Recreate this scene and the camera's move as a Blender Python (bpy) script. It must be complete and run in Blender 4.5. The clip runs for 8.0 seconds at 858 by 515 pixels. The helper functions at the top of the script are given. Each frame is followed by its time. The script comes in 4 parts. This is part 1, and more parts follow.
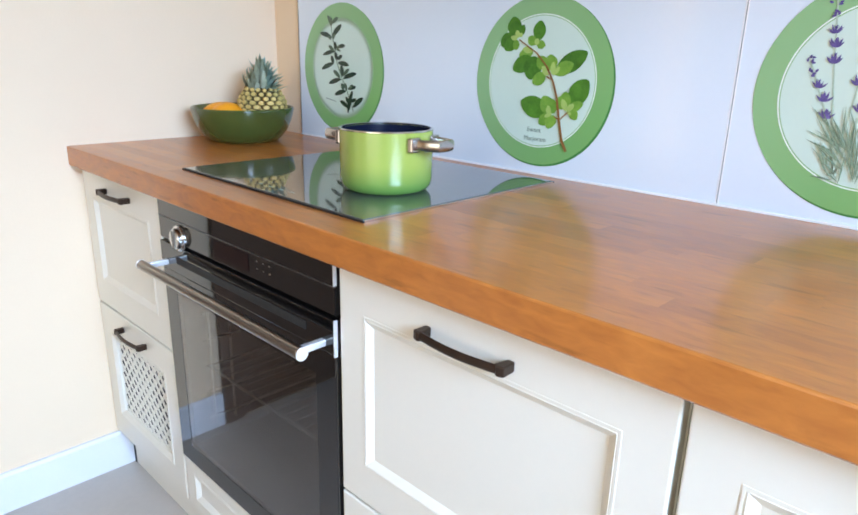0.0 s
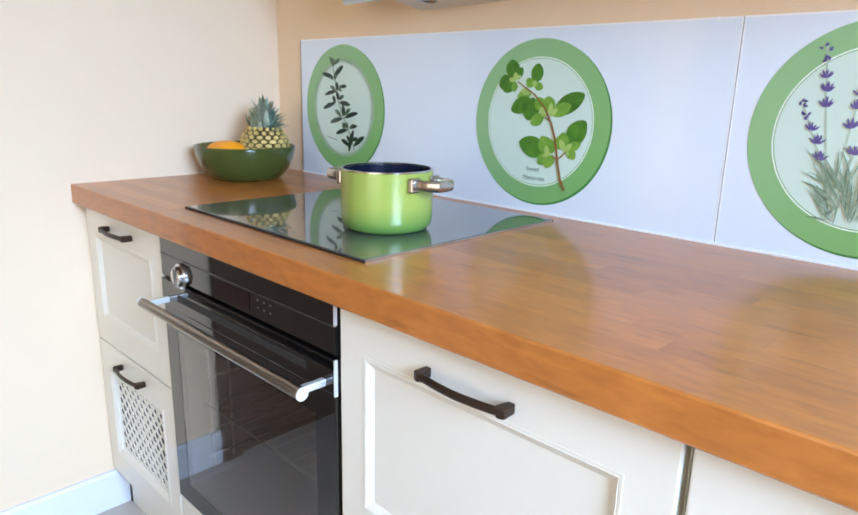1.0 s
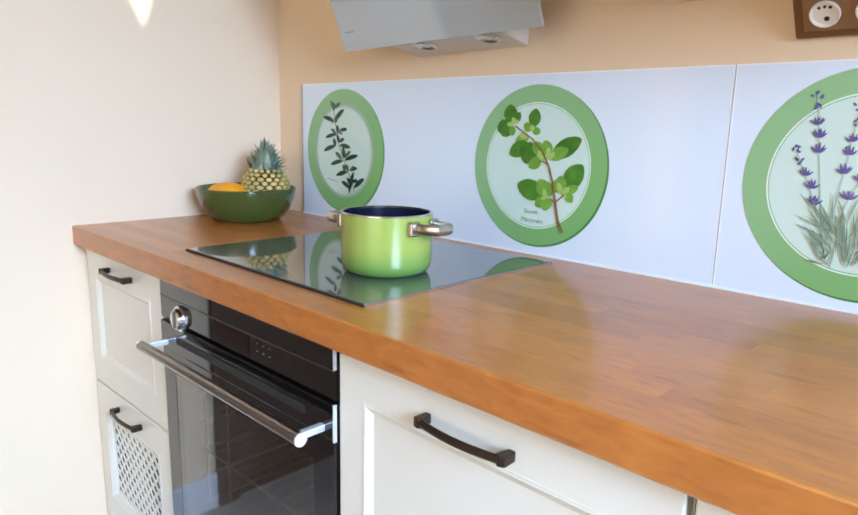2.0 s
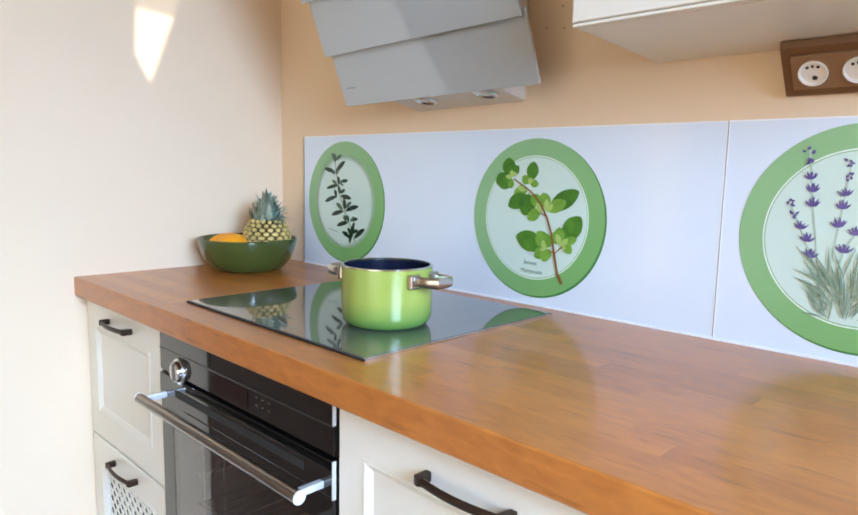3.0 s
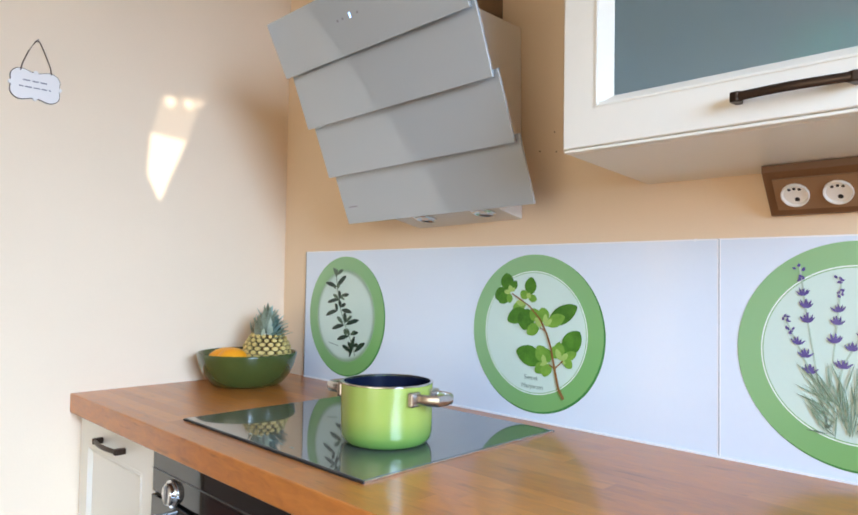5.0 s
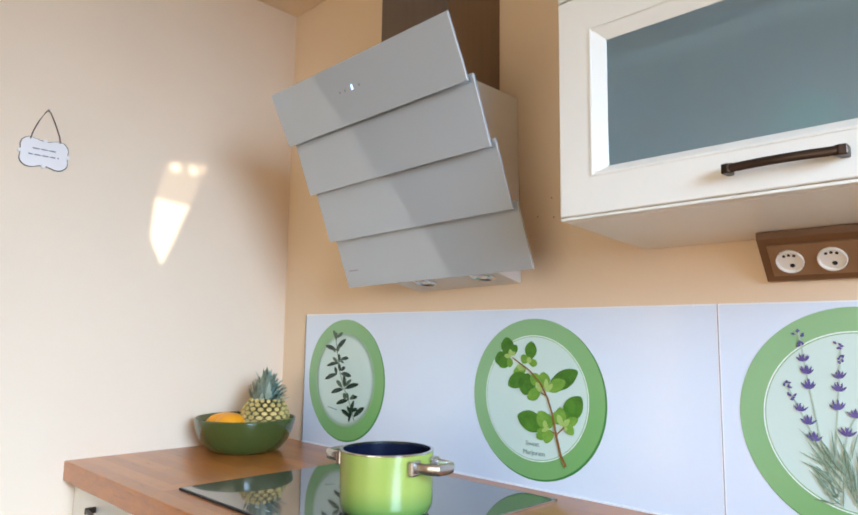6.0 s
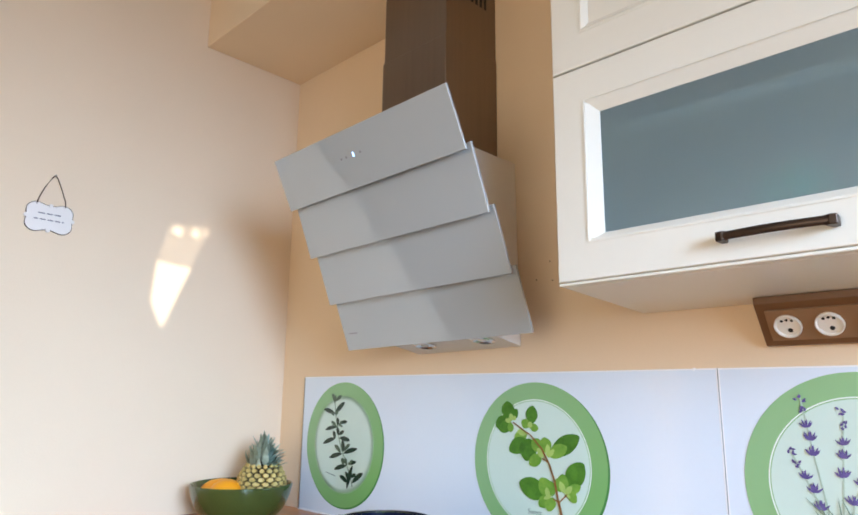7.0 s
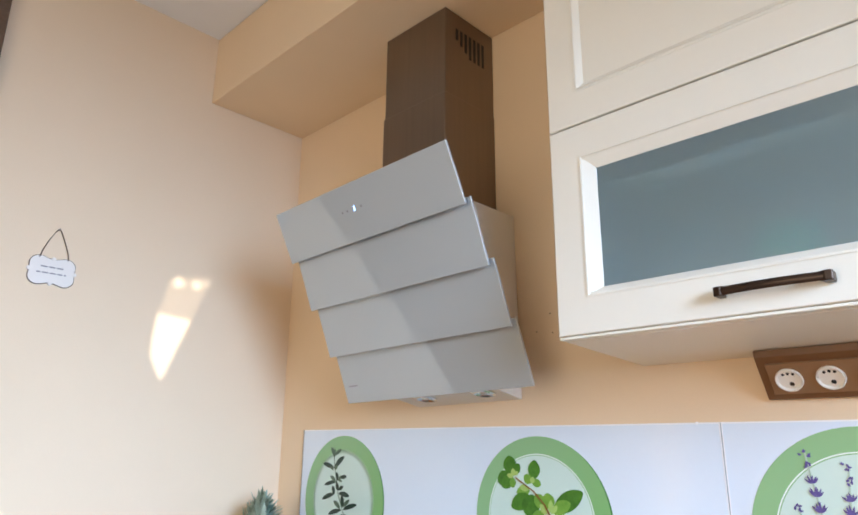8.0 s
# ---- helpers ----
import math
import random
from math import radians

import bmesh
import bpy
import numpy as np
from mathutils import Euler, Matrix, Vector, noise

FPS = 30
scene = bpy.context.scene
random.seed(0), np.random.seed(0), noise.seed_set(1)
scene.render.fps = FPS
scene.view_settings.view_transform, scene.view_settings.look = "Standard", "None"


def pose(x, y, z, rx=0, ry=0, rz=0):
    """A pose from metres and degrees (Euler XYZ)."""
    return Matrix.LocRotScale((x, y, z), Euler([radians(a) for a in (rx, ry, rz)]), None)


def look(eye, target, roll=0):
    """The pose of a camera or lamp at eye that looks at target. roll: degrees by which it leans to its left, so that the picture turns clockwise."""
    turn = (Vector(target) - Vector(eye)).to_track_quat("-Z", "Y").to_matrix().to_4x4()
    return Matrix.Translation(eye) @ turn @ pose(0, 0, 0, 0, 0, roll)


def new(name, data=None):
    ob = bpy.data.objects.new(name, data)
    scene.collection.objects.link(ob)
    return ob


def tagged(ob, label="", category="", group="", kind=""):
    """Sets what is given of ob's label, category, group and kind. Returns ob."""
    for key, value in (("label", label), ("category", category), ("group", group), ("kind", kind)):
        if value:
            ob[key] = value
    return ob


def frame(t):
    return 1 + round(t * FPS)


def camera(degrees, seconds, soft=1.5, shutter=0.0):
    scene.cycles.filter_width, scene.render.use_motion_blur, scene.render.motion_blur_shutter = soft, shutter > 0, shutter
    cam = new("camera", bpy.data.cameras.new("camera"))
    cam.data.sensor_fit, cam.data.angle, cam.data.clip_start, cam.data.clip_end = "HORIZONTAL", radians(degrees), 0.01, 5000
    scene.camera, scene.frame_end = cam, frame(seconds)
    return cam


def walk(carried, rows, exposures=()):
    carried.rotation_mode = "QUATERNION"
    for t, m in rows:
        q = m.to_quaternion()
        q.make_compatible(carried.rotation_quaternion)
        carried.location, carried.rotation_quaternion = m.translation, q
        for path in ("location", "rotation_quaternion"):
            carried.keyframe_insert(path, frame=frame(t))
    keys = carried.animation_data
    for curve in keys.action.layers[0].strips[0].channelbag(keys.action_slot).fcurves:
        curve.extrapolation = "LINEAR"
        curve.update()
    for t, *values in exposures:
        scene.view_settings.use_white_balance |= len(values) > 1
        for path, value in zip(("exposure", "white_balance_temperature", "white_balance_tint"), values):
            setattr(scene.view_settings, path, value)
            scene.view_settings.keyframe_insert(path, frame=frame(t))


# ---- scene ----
cam = camera(66.5, 8.0, 1.7)
PATH = [
    (0, (1.82, -1.178, 1.149), (0.491, 0.191, 0.549), 1.4),
    (0.5, (1.821, -1.178, 1.154), (0.48, 0.199, 0.601), 1.4),
    (1, (1.822, -1.182, 1.161), (0.473, 0.206, 0.658), 1.4),
    (1.5, (1.822, -1.184, 1.167), (0.466, 0.214, 0.714), 1.4),
    (3, (1.826, -1.188, 1.189), (0.442, 0.232, 0.929), 1.2),
    (3.5, (1.827, -1.19, 1.197), (0.437, 0.236, 1.006), 1.1),
    (4, (1.831, -1.191, 1.2), (0.433, 0.236, 1.096), 1.0),
    (5.5, (1.839, -1.204, 1.21), (0.444, 0.22, 1.367), 0.9),
    (6, (1.843, -1.208, 1.218), (0.453, 0.209, 1.464), 0.8),
    (6.5, (1.846, -1.212, 1.223), (0.465, 0.196, 1.553), 0.7),
    (7, (1.851, -1.217, 1.23), (0.481, 0.179, 1.648), 0.7),
    (7.5, (1.853, -1.225, 1.235), (0.5, 0.16, 1.734), 0.6),
    (8, (1.858, -1.227, 1.24), (0.513, 0.144, 1.797), 0.5),
]
# the camera's automatic white balance drifts slightly warmer as it looks up
walk(cam, [(t, look(eye, target, roll)) for t, eye, target, roll in PATH],
     ((0.0, 0.0, 6680, 10.5), (3.5, 0.0, 6660, 10.5), (5.5, 0.02, 6780, 10.5), (6.5, 0.02, 6780, 10.8), (8.0, 0.03, 6760, 10.8)))

# ---- world, sun, window light ----
SUN_EL, SUN_DX, SUN_DY = radians(6.2), 0.955, -0.297   # towards the sun, in plan
SUN_TO = Vector((SUN_DX * math.cos(SUN_EL), SUN_DY * math.cos(SUN_EL), math.sin(SUN_EL))).normalized()
world = bpy.data.worlds.new("sky")
scene.world = world
world.use_nodes = True
wn = world.node_tree
sky = wn.nodes.new("ShaderNodeTexSky")
sky.sky_type, sky.sun_disc, sky.sun_elevation = "NISHITA", False, SUN_EL
sky.sun_rotation = math.atan2(SUN_TO.x, SUN_TO.y)
wn.links.new(sky.outputs[0], wn.nodes["Background"].inputs[0])
wn.nodes["Background"].inputs[1].default_value = 0.12

sun = new("sun", bpy.data.lights.new("sun", "SUN"))
sun.data.energy, sun.data.angle, sun.data.color = 5.0, radians(0.34), (1.0, 0.95, 0.86)
sun.matrix_world = look(SUN_TO * 20, (0, 0, 0))


def window_lamp(name, eye, target, w, h, watts, colour):
    lamp = new(name, bpy.data.lights.new(name, "AREA"))
    lamp.data.shape, lamp.data.size, lamp.data.size_y = "RECTANGLE", w, h
    lamp.data.energy, lamp.data.color = watts, colour
    lamp.matrix_world = look(eye, target)
    return lamp


XR, YF, CEIL, FLOOR = 3.40, -3.30, 2.557, -0.05     # right wall, front wall, ceiling, floor
# added area lamps stand in for daylight through assumed windows out of view
lamp_r = window_lamp("window_light_right", (XR - 0.06, -1.20, 1.45), (0.0, -0.74, 0.05), 1.04, 1.15, 57, (0.445, 0.655, 1.0))
lamp_r.data.spread = radians(80)
lamp_f = window_lamp("window_light_front", (1.9, YF + 0.06, 1.25), (1.55, 0, 1.75), 1.8, 1.6, 18.4, (1.0, 0.92, 0.80))
lamp_f.data.spread = radians(138)

# ---- materials ----
def material(name, colour, rough=0.5, metal=0.0, vary=0.06, scale=6.0, fine=120.0, bump=0.0, coat=0.0,
             rnd=0.0, spec=0.5, stretch=(1, 1, 1), emit=0.0, dark=None):
    m = bpy.data.materials.new(name)
    m.use_nodes = True
    nt = m.node_tree
    n, l = nt.nodes, nt.links
    b = n["Principled BSDF"]
    b.inputs["Metallic"].default_value = metal
    b.inputs["Coat Weight"].default_value = coat
    b.inputs["Coat Roughness"].default_value = 0.06
    b.inputs["Specular IOR Level"].default_value = spec
    co = n.new("ShaderNodeTexCoord")
    mp = n.new("ShaderNodeMapping")
    mp.inputs["Scale"].default_value = stretch
    l.new(co.outputs["Object"], mp.inputs["Vector"])
    big = n.new("ShaderNodeTexNoise")
    big.inputs["Scale"].default_value, big.inputs["Detail"].default_value = scale, 4
    small = n.new("ShaderNodeTexNoise")
    small.inputs["Scale"].default_value, small.inputs["Detail"].default_value = fine, 3
    for t in (big, small):
        l.new(mp.outputs[0], t.inputs["Vector"])
    mix = n.new("ShaderNodeMath")
    mix.operation = "MULTIPLY_ADD"
    mix.inputs[1].default_value = 0.35
    l.new(small.outputs["Fac"], mix.inputs[0])
    l.new(big.outputs["Fac"], mix.inputs[2])
    last = mix.outputs[0]
    if rnd:
        info = n.new("ShaderNodeObjectInfo")
        add = n.new("ShaderNodeMath")
        add.operation = "MULTIPLY_ADD"
        add.inputs[1].default_value = rnd
        l.new(info.outputs["Random"], add.inputs[0])
        l.new(last, add.inputs[2])
        last = add.outputs[0]
    ramp = n.new("ShaderNodeMapRange")
    ramp.inputs[1].default_value, ramp.inputs[2].default_value = 0.35, 1.0 + rnd
    l.new(last, ramp.inputs[0])
    cm = n.new("ShaderNodeMix")
    cm.data_type = "RGBA"
    lo = dark if dark else tuple(c * (1 - vary) for c in colour)
    hi = tuple(min(1, c * (1 + vary)) for c in colour)
    cm.inputs[6].default_value, cm.inputs[7].default_value = (*lo, 1), (*hi, 1)
    l.new(ramp.outputs[0], cm.inputs[0])
    l.new(cm.outputs[2], b.inputs["Base Color"])
    rr = n.new("ShaderNodeMapRange")
    rr.inputs[3].default_value, rr.inputs[4].default_value = rough * 0.85, min(1, rough * 1.2)
    l.new(small.outputs["Fac"], rr.inputs[0])
    l.new(rr.outputs[0], b.inputs["Roughness"])
    if bump:
        bp = n.new("ShaderNodeBump")
        bp.inputs["Strength"].default_value, bp.inputs["Distance"].default_value = bump, 0.002
        l.new(small.outputs["Fac"], bp.inputs["Height"])
        l.new(bp.outputs[0], b.inputs["Normal"])
    if emit:
        b.inputs["Emission Color"].default_value, b.inputs["Emission Strength"].default_value = (*colour, 1), emit
    return m


def wood(name, dark, light, rough, coat, rnd):
    m = bpy.data.materials.new(name)
    m.use_nodes = True
    nt = m.node_tree
    n, l = nt.nodes, nt.links
    b = n["Principled BSDF"]
    co, info = n.new("ShaderNodeTexCoord"), n.new("ShaderNodeObjectInfo")
    shift = n.new("ShaderNodeVectorMath")
    shift.operation = "MULTIPLY_ADD"
    shift.inputs[1].default_value = (7.0, 3.0, 5.0)
    l.new(info.outputs["Random"], shift.inputs[0])
    l.new(co.outputs["Object"], shift.inputs[2])
    mp = n.new("ShaderNodeMapping")
    mp.inputs["Scale"].default_value = (5.0, 14, 14)
    l.new(shift.outputs[0], mp.inputs["Vector"])
    grain = n.new("ShaderNodeTexNoise")
    grain.inputs["Scale"].default_value, grain.inputs["Detail"].default_value, grain.inputs["Distortion"].default_value = 5, 6, 0.6
    l.new(mp.outputs[0], grain.inputs["Vector"])
    blot = n.new("ShaderNodeTexNoise")
    blot.inputs["Scale"].default_value, blot.inputs["Detail"].default_value = 11, 3
    l.new(shift.outputs[0], blot.inputs["Vector"])
    mp2 = n.new("ShaderNodeMapping")
    mp2.inputs["Scale"].default_value = (14, 130, 130)
    l.new(shift.outputs[0], mp2.inputs["Vector"])
    pore = n.new("ShaderNodeTexNoise")
    pore.inputs["Scale"].default_value, pore.inputs["Detail"].default_value = 3, 2
    l.new(mp2.outputs[0], pore.inputs["Vector"])
    s1 = n.new("ShaderNodeMath")
    s1.operation = "MULTIPLY_ADD"
    s1.inputs[1].default_value = rnd
    l.new(info.outputs["Random"], s1.inputs[0])
    l.new(grain.outputs["Fac"], s1.inputs[2])
    s2 = n.new("ShaderNodeMath")
    s2.operation = "MULTIPLY_ADD"
    s2.inputs[1].default_value = 0.34
    l.new(blot.outputs["Fac"], s2.inputs[0])
    l.new(s1.outputs[0], s2.inputs[2])
    s3 = n.new("ShaderNodeMath")
    s3.operation = "MULTIPLY_ADD"
    s3.inputs[1].default_value = 0.08
    l.new(pore.outputs["Fac"], s3.inputs[0])
    l.new(s2.outputs[0], s3.inputs[2])
    ramp = n.new("ShaderNodeMapRange")
    ramp.inputs[1].default_value, ramp.inputs[2].default_value = 0.36, 1.16 + rnd
    l.new(s3.outputs[0], ramp.inputs[0])
    cm = n.new("ShaderNodeMix")
    cm.data_type = "RGBA"
    cm.inputs[6].default_value, cm.inputs[7].default_value = (*dark, 1), (*light, 1)
    l.new(ramp.outputs[0], cm.inputs[0])
    # short dark flecks along the grain
    mp3 = n.new("ShaderNodeMapping")
    mp3.inputs["Scale"].default_value = (7, 46, 46)
    l.new(shift.outputs[0], mp3.inputs["Vector"])
    fleck = n.new("ShaderNodeTexNoise")
    fleck.inputs["Scale"].default_value, fleck.inputs["Detail"].default_value = 1.6, 2
    l.new(mp3.outputs[0], fleck.inputs["Vector"])
    fr = n.new("ShaderNodeMapRange")
    fr.interpolation_type = "SMOOTHSTEP"
    fr.inputs[1].default_value, fr.inputs[2].default_value, fr.inputs[3].default_value, fr.inputs[4].default_value = 0.61, 0.76, 1.0, 0.70
    l.new(fleck.outputs["Fac"], fr.inputs[0])
    fm = n.new("ShaderNodeMix")
    fm.data_type, fm.blend_type = "RGBA", "MULTIPLY"
    fm.inputs[0].default_value = 1.0
    l.new(cm.outputs[2], fm.inputs[6])
    l.new(fr.outputs[0], fm.inputs[7])
    l.new(fm.outputs[2], b.inputs["Base Color"])
    rr = n.new("ShaderNodeMapRange")
    rr.inputs[3].default_value, rr.inputs[4].default_value = rough * 0.8, rough * 1.3
    l.new(grain.outputs["Fac"], rr.inputs[0])
    l.new(rr.outputs[0], b.inputs["Roughness"])
    b.inputs["Coat Weight"].default_value, b.inputs["Coat Roughness"].default_value = coat, 0.16
    bp = n.new("ShaderNodeBump")
    bp.inputs["Strength"].default_value, bp.inputs["Distance"].default_value = 0.08, 0.001
    l.new(pore.outputs["Fac"], bp.inputs["Height"])
    l.new(bp.outputs[0], b.inputs["Normal"])
    return m


M_WALL = material("peach_wall_paint", (0.80, 0.61, 0.405), 0.85, vary=0.03, scale=2.5, fine=260, bump=0.12)
# same peach paint as M_WALL, tinted paler for the light on the left wall
M_WALLLIT = material("lit_peach_wall_paint", (0.80, 0.63, 0.445), 0.85, vary=0.03, scale=2.5, fine=260, bump=0.12)
M_CEIL = material("white_ceiling_paint", (0.82, 0.82, 0.82), 0.9, vary=0.02, scale=2, fine=200, bump=0.08)
M_FLOOR = material("grey_beige_floor", (0.47, 0.42, 0.37), 0.42, vary=0.10, scale=3.5, fine=60, bump=0.04)
M_BASE = material("white_baseboard_paint", (0.70, 0.72, 0.75), 0.35, vary=0.02)
M_IVORY = material("ivory_lacquer", (0.785, 0.745, 0.64), 0.32, vary=0.02, scale=3, fine=90, bump=0.015, coat=0.15)
M_CARCASS = material("ivory_carcass", (0.74, 0.70, 0.60), 0.5, vary=0.03)
M_WOOD = wood("oiled_beech", (0.29, 0.079, 0.0125), (0.70, 0.252, 0.046), 0.34, 0.45, 0.46)
M_BRONZE = material("dark_bronze", (0.055, 0.035, 0.024), 0.36, 0.75, vary=0.25, scale=30, fine=300, bump=0.05)
M_STEEL = material("brushed_steel", (0.38, 0.345, 0.30), 0.28, 1.0, vary=0.08, scale=4, fine=300, stretch=(1, 30, 30))
M_DARKSTEEL = material("dark_steel", (0.20, 0.185, 0.17), 0.32, 0.9, vary=0.08, scale=4, fine=200, stretch=(1, 20, 20))
M_CHROME = material("polished_steel", (0.68, 0.68, 0.67), 0.16, 1.0, vary=0.04)
M_BRIGHT = material("bright_satin_steel", (0.90, 0.89, 0.87), 0.35, 0.6, vary=0.03)
M_BLACK = material("black_glass", (0.005, 0.0045, 0.0045), 0.04, 0, vary=0.1, spec=1.0)
M_HOB = material("black_hob_glass", (0.085, 0.087, 0.083), 0.06, 0, vary=0.1, spec=0.5, coat=0.7)
M_HOB.node_tree.nodes["Principled BSDF"].inputs["Coat IOR"].default_value = 1.52
M_HOB.node_tree.nodes["Principled BSDF"].inputs["Coat Roughness"].default_value = 0.02
M_MATBLACK = material("matt_black", (0.015, 0.014, 0.013), 0.6, vary=0.2)
M_PANEL = material("pale_blue_glass", (0.715, 0.80, 0.875), 0.10, 0, vary=0.015, scale=1.5, coat=0.3)
M_RING = material("leaf_green_print", (0.26, 0.455, 0.225), 0.15, vary=0.16, scale=5, fine=40)
# plate shading put into the print colour: lighter upper left, deeper lower right
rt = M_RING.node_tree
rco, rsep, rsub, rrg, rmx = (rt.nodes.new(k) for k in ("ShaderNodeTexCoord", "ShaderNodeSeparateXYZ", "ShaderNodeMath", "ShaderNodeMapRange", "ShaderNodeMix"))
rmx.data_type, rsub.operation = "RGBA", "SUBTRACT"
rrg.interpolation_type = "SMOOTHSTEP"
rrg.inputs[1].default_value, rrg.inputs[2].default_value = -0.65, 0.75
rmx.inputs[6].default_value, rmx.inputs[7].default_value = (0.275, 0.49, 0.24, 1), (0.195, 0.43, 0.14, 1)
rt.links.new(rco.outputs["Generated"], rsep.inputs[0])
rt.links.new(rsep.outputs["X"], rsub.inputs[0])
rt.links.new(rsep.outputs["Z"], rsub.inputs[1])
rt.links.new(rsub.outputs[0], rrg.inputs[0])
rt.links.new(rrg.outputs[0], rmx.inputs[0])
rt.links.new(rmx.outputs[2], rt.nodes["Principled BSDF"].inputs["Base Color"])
M_RINGSHADOW = material("deep_green_print_shadow", (0.06, 0.22, 0.06), 0.15, vary=0.1)
M_DISC = material("pale_mint_print", (0.60, 0.745, 0.65), 0.12, vary=0.03, scale=4)
M_FADE = [material("faded_green_print", tuple(a + (b - a) * (k + 0.5) / 5 for a, b in zip((0.27, 0.47, 0.23), (0.60, 0.745, 0.65))), 0.15, vary=0.04) for k in range(5)]
M_LINE = material("white_print", (0.80, 0.88, 0.80), 0.15, vary=0.02)
M_LEAF = material("print_leaf_green", (0.085, 0.245, 0.026), 0.2, vary=0.15, scale=45, fine=200, rnd=0.25, dark=(0.026, 0.105, 0.014))
M_LEAFL = material("print_leaf_light", (0.23, 0.41, 0.065), 0.2, vary=0.1, scale=45, fine=200, rnd=0.25, dark=(0.09, 0.26, 0.028))
M_LEAFP = material("print_leaf_pale", (0.36, 0.52, 0.14), 0.2, vary=0.15, scale=45, fine=200)
M_LEAFD = material("print_leaf_dark", (0.022, 0.045, 0.028), 0.2, vary=0.3, scale=40)
M_LEAFS = material("print_leaf_sage", (0.085, 0.135, 0.085), 0.2, vary=0.25, scale=40)
M_LEAFG = material("print_leaf_grey", (0.20, 0.30, 0.21), 0.2, vary=0.15, scale=40)
M_LEAFW = material("print_leaf_grey_deep", (0.13, 0.21, 0.14), 0.2, vary=0.15, scale=40)
M_BARS = material("faded_grey_writing", (0.24, 0.22, 0.23), 0.5, vary=0.1)
M_STALK = material("print_stalk_pale", (0.42, 0.55, 0.43), 0.2, vary=0.1, scale=40)
M_SEAL = material("white_seal", (0.84, 0.85, 0.86), 0.4, vary=0.02)
M_SHADEJOINT = material("edge_shade_and_joint_grey", (0.20, 0.24, 0.25), 0.3, vary=0.05)
M_STEM = material("print_stem_brown", (0.26, 0.125, 0.04), 0.2, vary=0.2, scale=50)
M_VIOLET = material("print_violet", (0.115, 0.09, 0.27), 0.2, vary=0.3, scale=90)
M_INK = material("print_ink", (0.25, 0.34, 0.29), 0.2, vary=0.05)
M_HOODGLASS = material("white_grey_glass", (0.42, 0.445, 0.435), 0.05, 0, vary=0.012, scale=2, spec=0.8, coat=0.7)
M_HOODBODY = material("hood_body_paint", (0.74, 0.69, 0.61), 0.4, vary=0.03)
M_CHIM = material("bronze_steel_chimney", (0.25, 0.19, 0.145), 0.34, 0.9, vary=0.06, scale=3, fine=200, stretch=(30, 30, 1))
M_LED = material("blue_white_led", (0.35, 0.55, 1.0), 0.3, emit=3.0)
M_FROST = material("frosted_blue_grey_glass", (0.33, 0.41, 0.41), 0.26, 0, vary=0.1, scale=2.0, fine=1.0, spec=0.7, coat=0.45, dark=(0.215, 0.285, 0.295))
M_FROST.node_tree.nodes["Principled BSDF"].inputs["Coat Roughness"].default_value = 0.22
M_GREENJAR = material("green_jar_glaze", (0.07, 0.58, 0.27), 0.3, vary=0.1)
ft = M_FROST.node_tree
fmix, frf = ft.nodes.new("ShaderNodeMixShader"), ft.nodes.new("ShaderNodeBsdfRefraction")
frf.inputs["Color"].default_value, frf.inputs["Roughness"].default_value, frf.inputs["IOR"].default_value = (0.80, 0.90, 0.95, 1), 0.30, 1.10
fmix.inputs[0].default_value = 0.58
ft.links.new(ft.nodes["Principled BSDF"].outputs[0], fmix.inputs[1])
ft.links.new(frf.outputs[0], fmix.inputs[2])
ft.links.new(fmix.outputs[0], ft.nodes["Material Output"].inputs[0])
M_SOCKBOX = material("brown_plastic", (0.165, 0.078, 0.033), 0.4, vary=0.08)
M_SOCKPLATE = material("light_brown_plate", (0.29, 0.17, 0.09), 0.35, 0.2, vary=0.06)
M_WHITEPL = material("white_plastic", (0.80, 0.77, 0.70), 0.3, vary=0.02)
M_POT = material("lime_enamel", (0.27, 0.43, 0.055), 0.24, 0, vary=0.05, scale=8, coat=0.25)
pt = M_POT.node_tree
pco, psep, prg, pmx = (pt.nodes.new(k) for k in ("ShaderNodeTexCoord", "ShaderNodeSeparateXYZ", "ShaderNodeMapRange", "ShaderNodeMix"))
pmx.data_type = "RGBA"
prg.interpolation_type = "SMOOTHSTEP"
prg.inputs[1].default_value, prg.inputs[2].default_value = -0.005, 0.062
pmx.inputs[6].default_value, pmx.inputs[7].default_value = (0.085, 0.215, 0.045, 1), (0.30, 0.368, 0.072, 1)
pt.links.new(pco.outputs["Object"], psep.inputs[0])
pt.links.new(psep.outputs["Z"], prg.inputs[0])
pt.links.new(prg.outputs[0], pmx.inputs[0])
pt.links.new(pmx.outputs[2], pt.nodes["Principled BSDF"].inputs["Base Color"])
M_POTSTEEL = material("satin_steel", (0.52, 0.50, 0.47), 0.22, 1.0, vary=0.06, scale=20)
M_POTIN = material("navy_enamel", (0.006, 0.009, 0.024), 0.20, 0, vary=0.25, scale=60, coat=0.35)
M_BOWL = material("olive_glaze", (0.052, 0.074, 0.017), 0.16, 0, vary=0.12, scale=9, coat=0.35)
M_BOWLIN = material("dark_olive_glaze", (0.06, 0.085, 0.025), 0.2, 0, vary=0.12, scale=9, coat=0.4)
M_PINE = material("pineapple_skin", (0.50, 0.35, 0.12), 0.55, vary=0.35, scale=60, fine=300, bump=0.3, rnd=0.35, dark=(0.20, 0.17, 0.05))
kt = M_PINE.node_tree
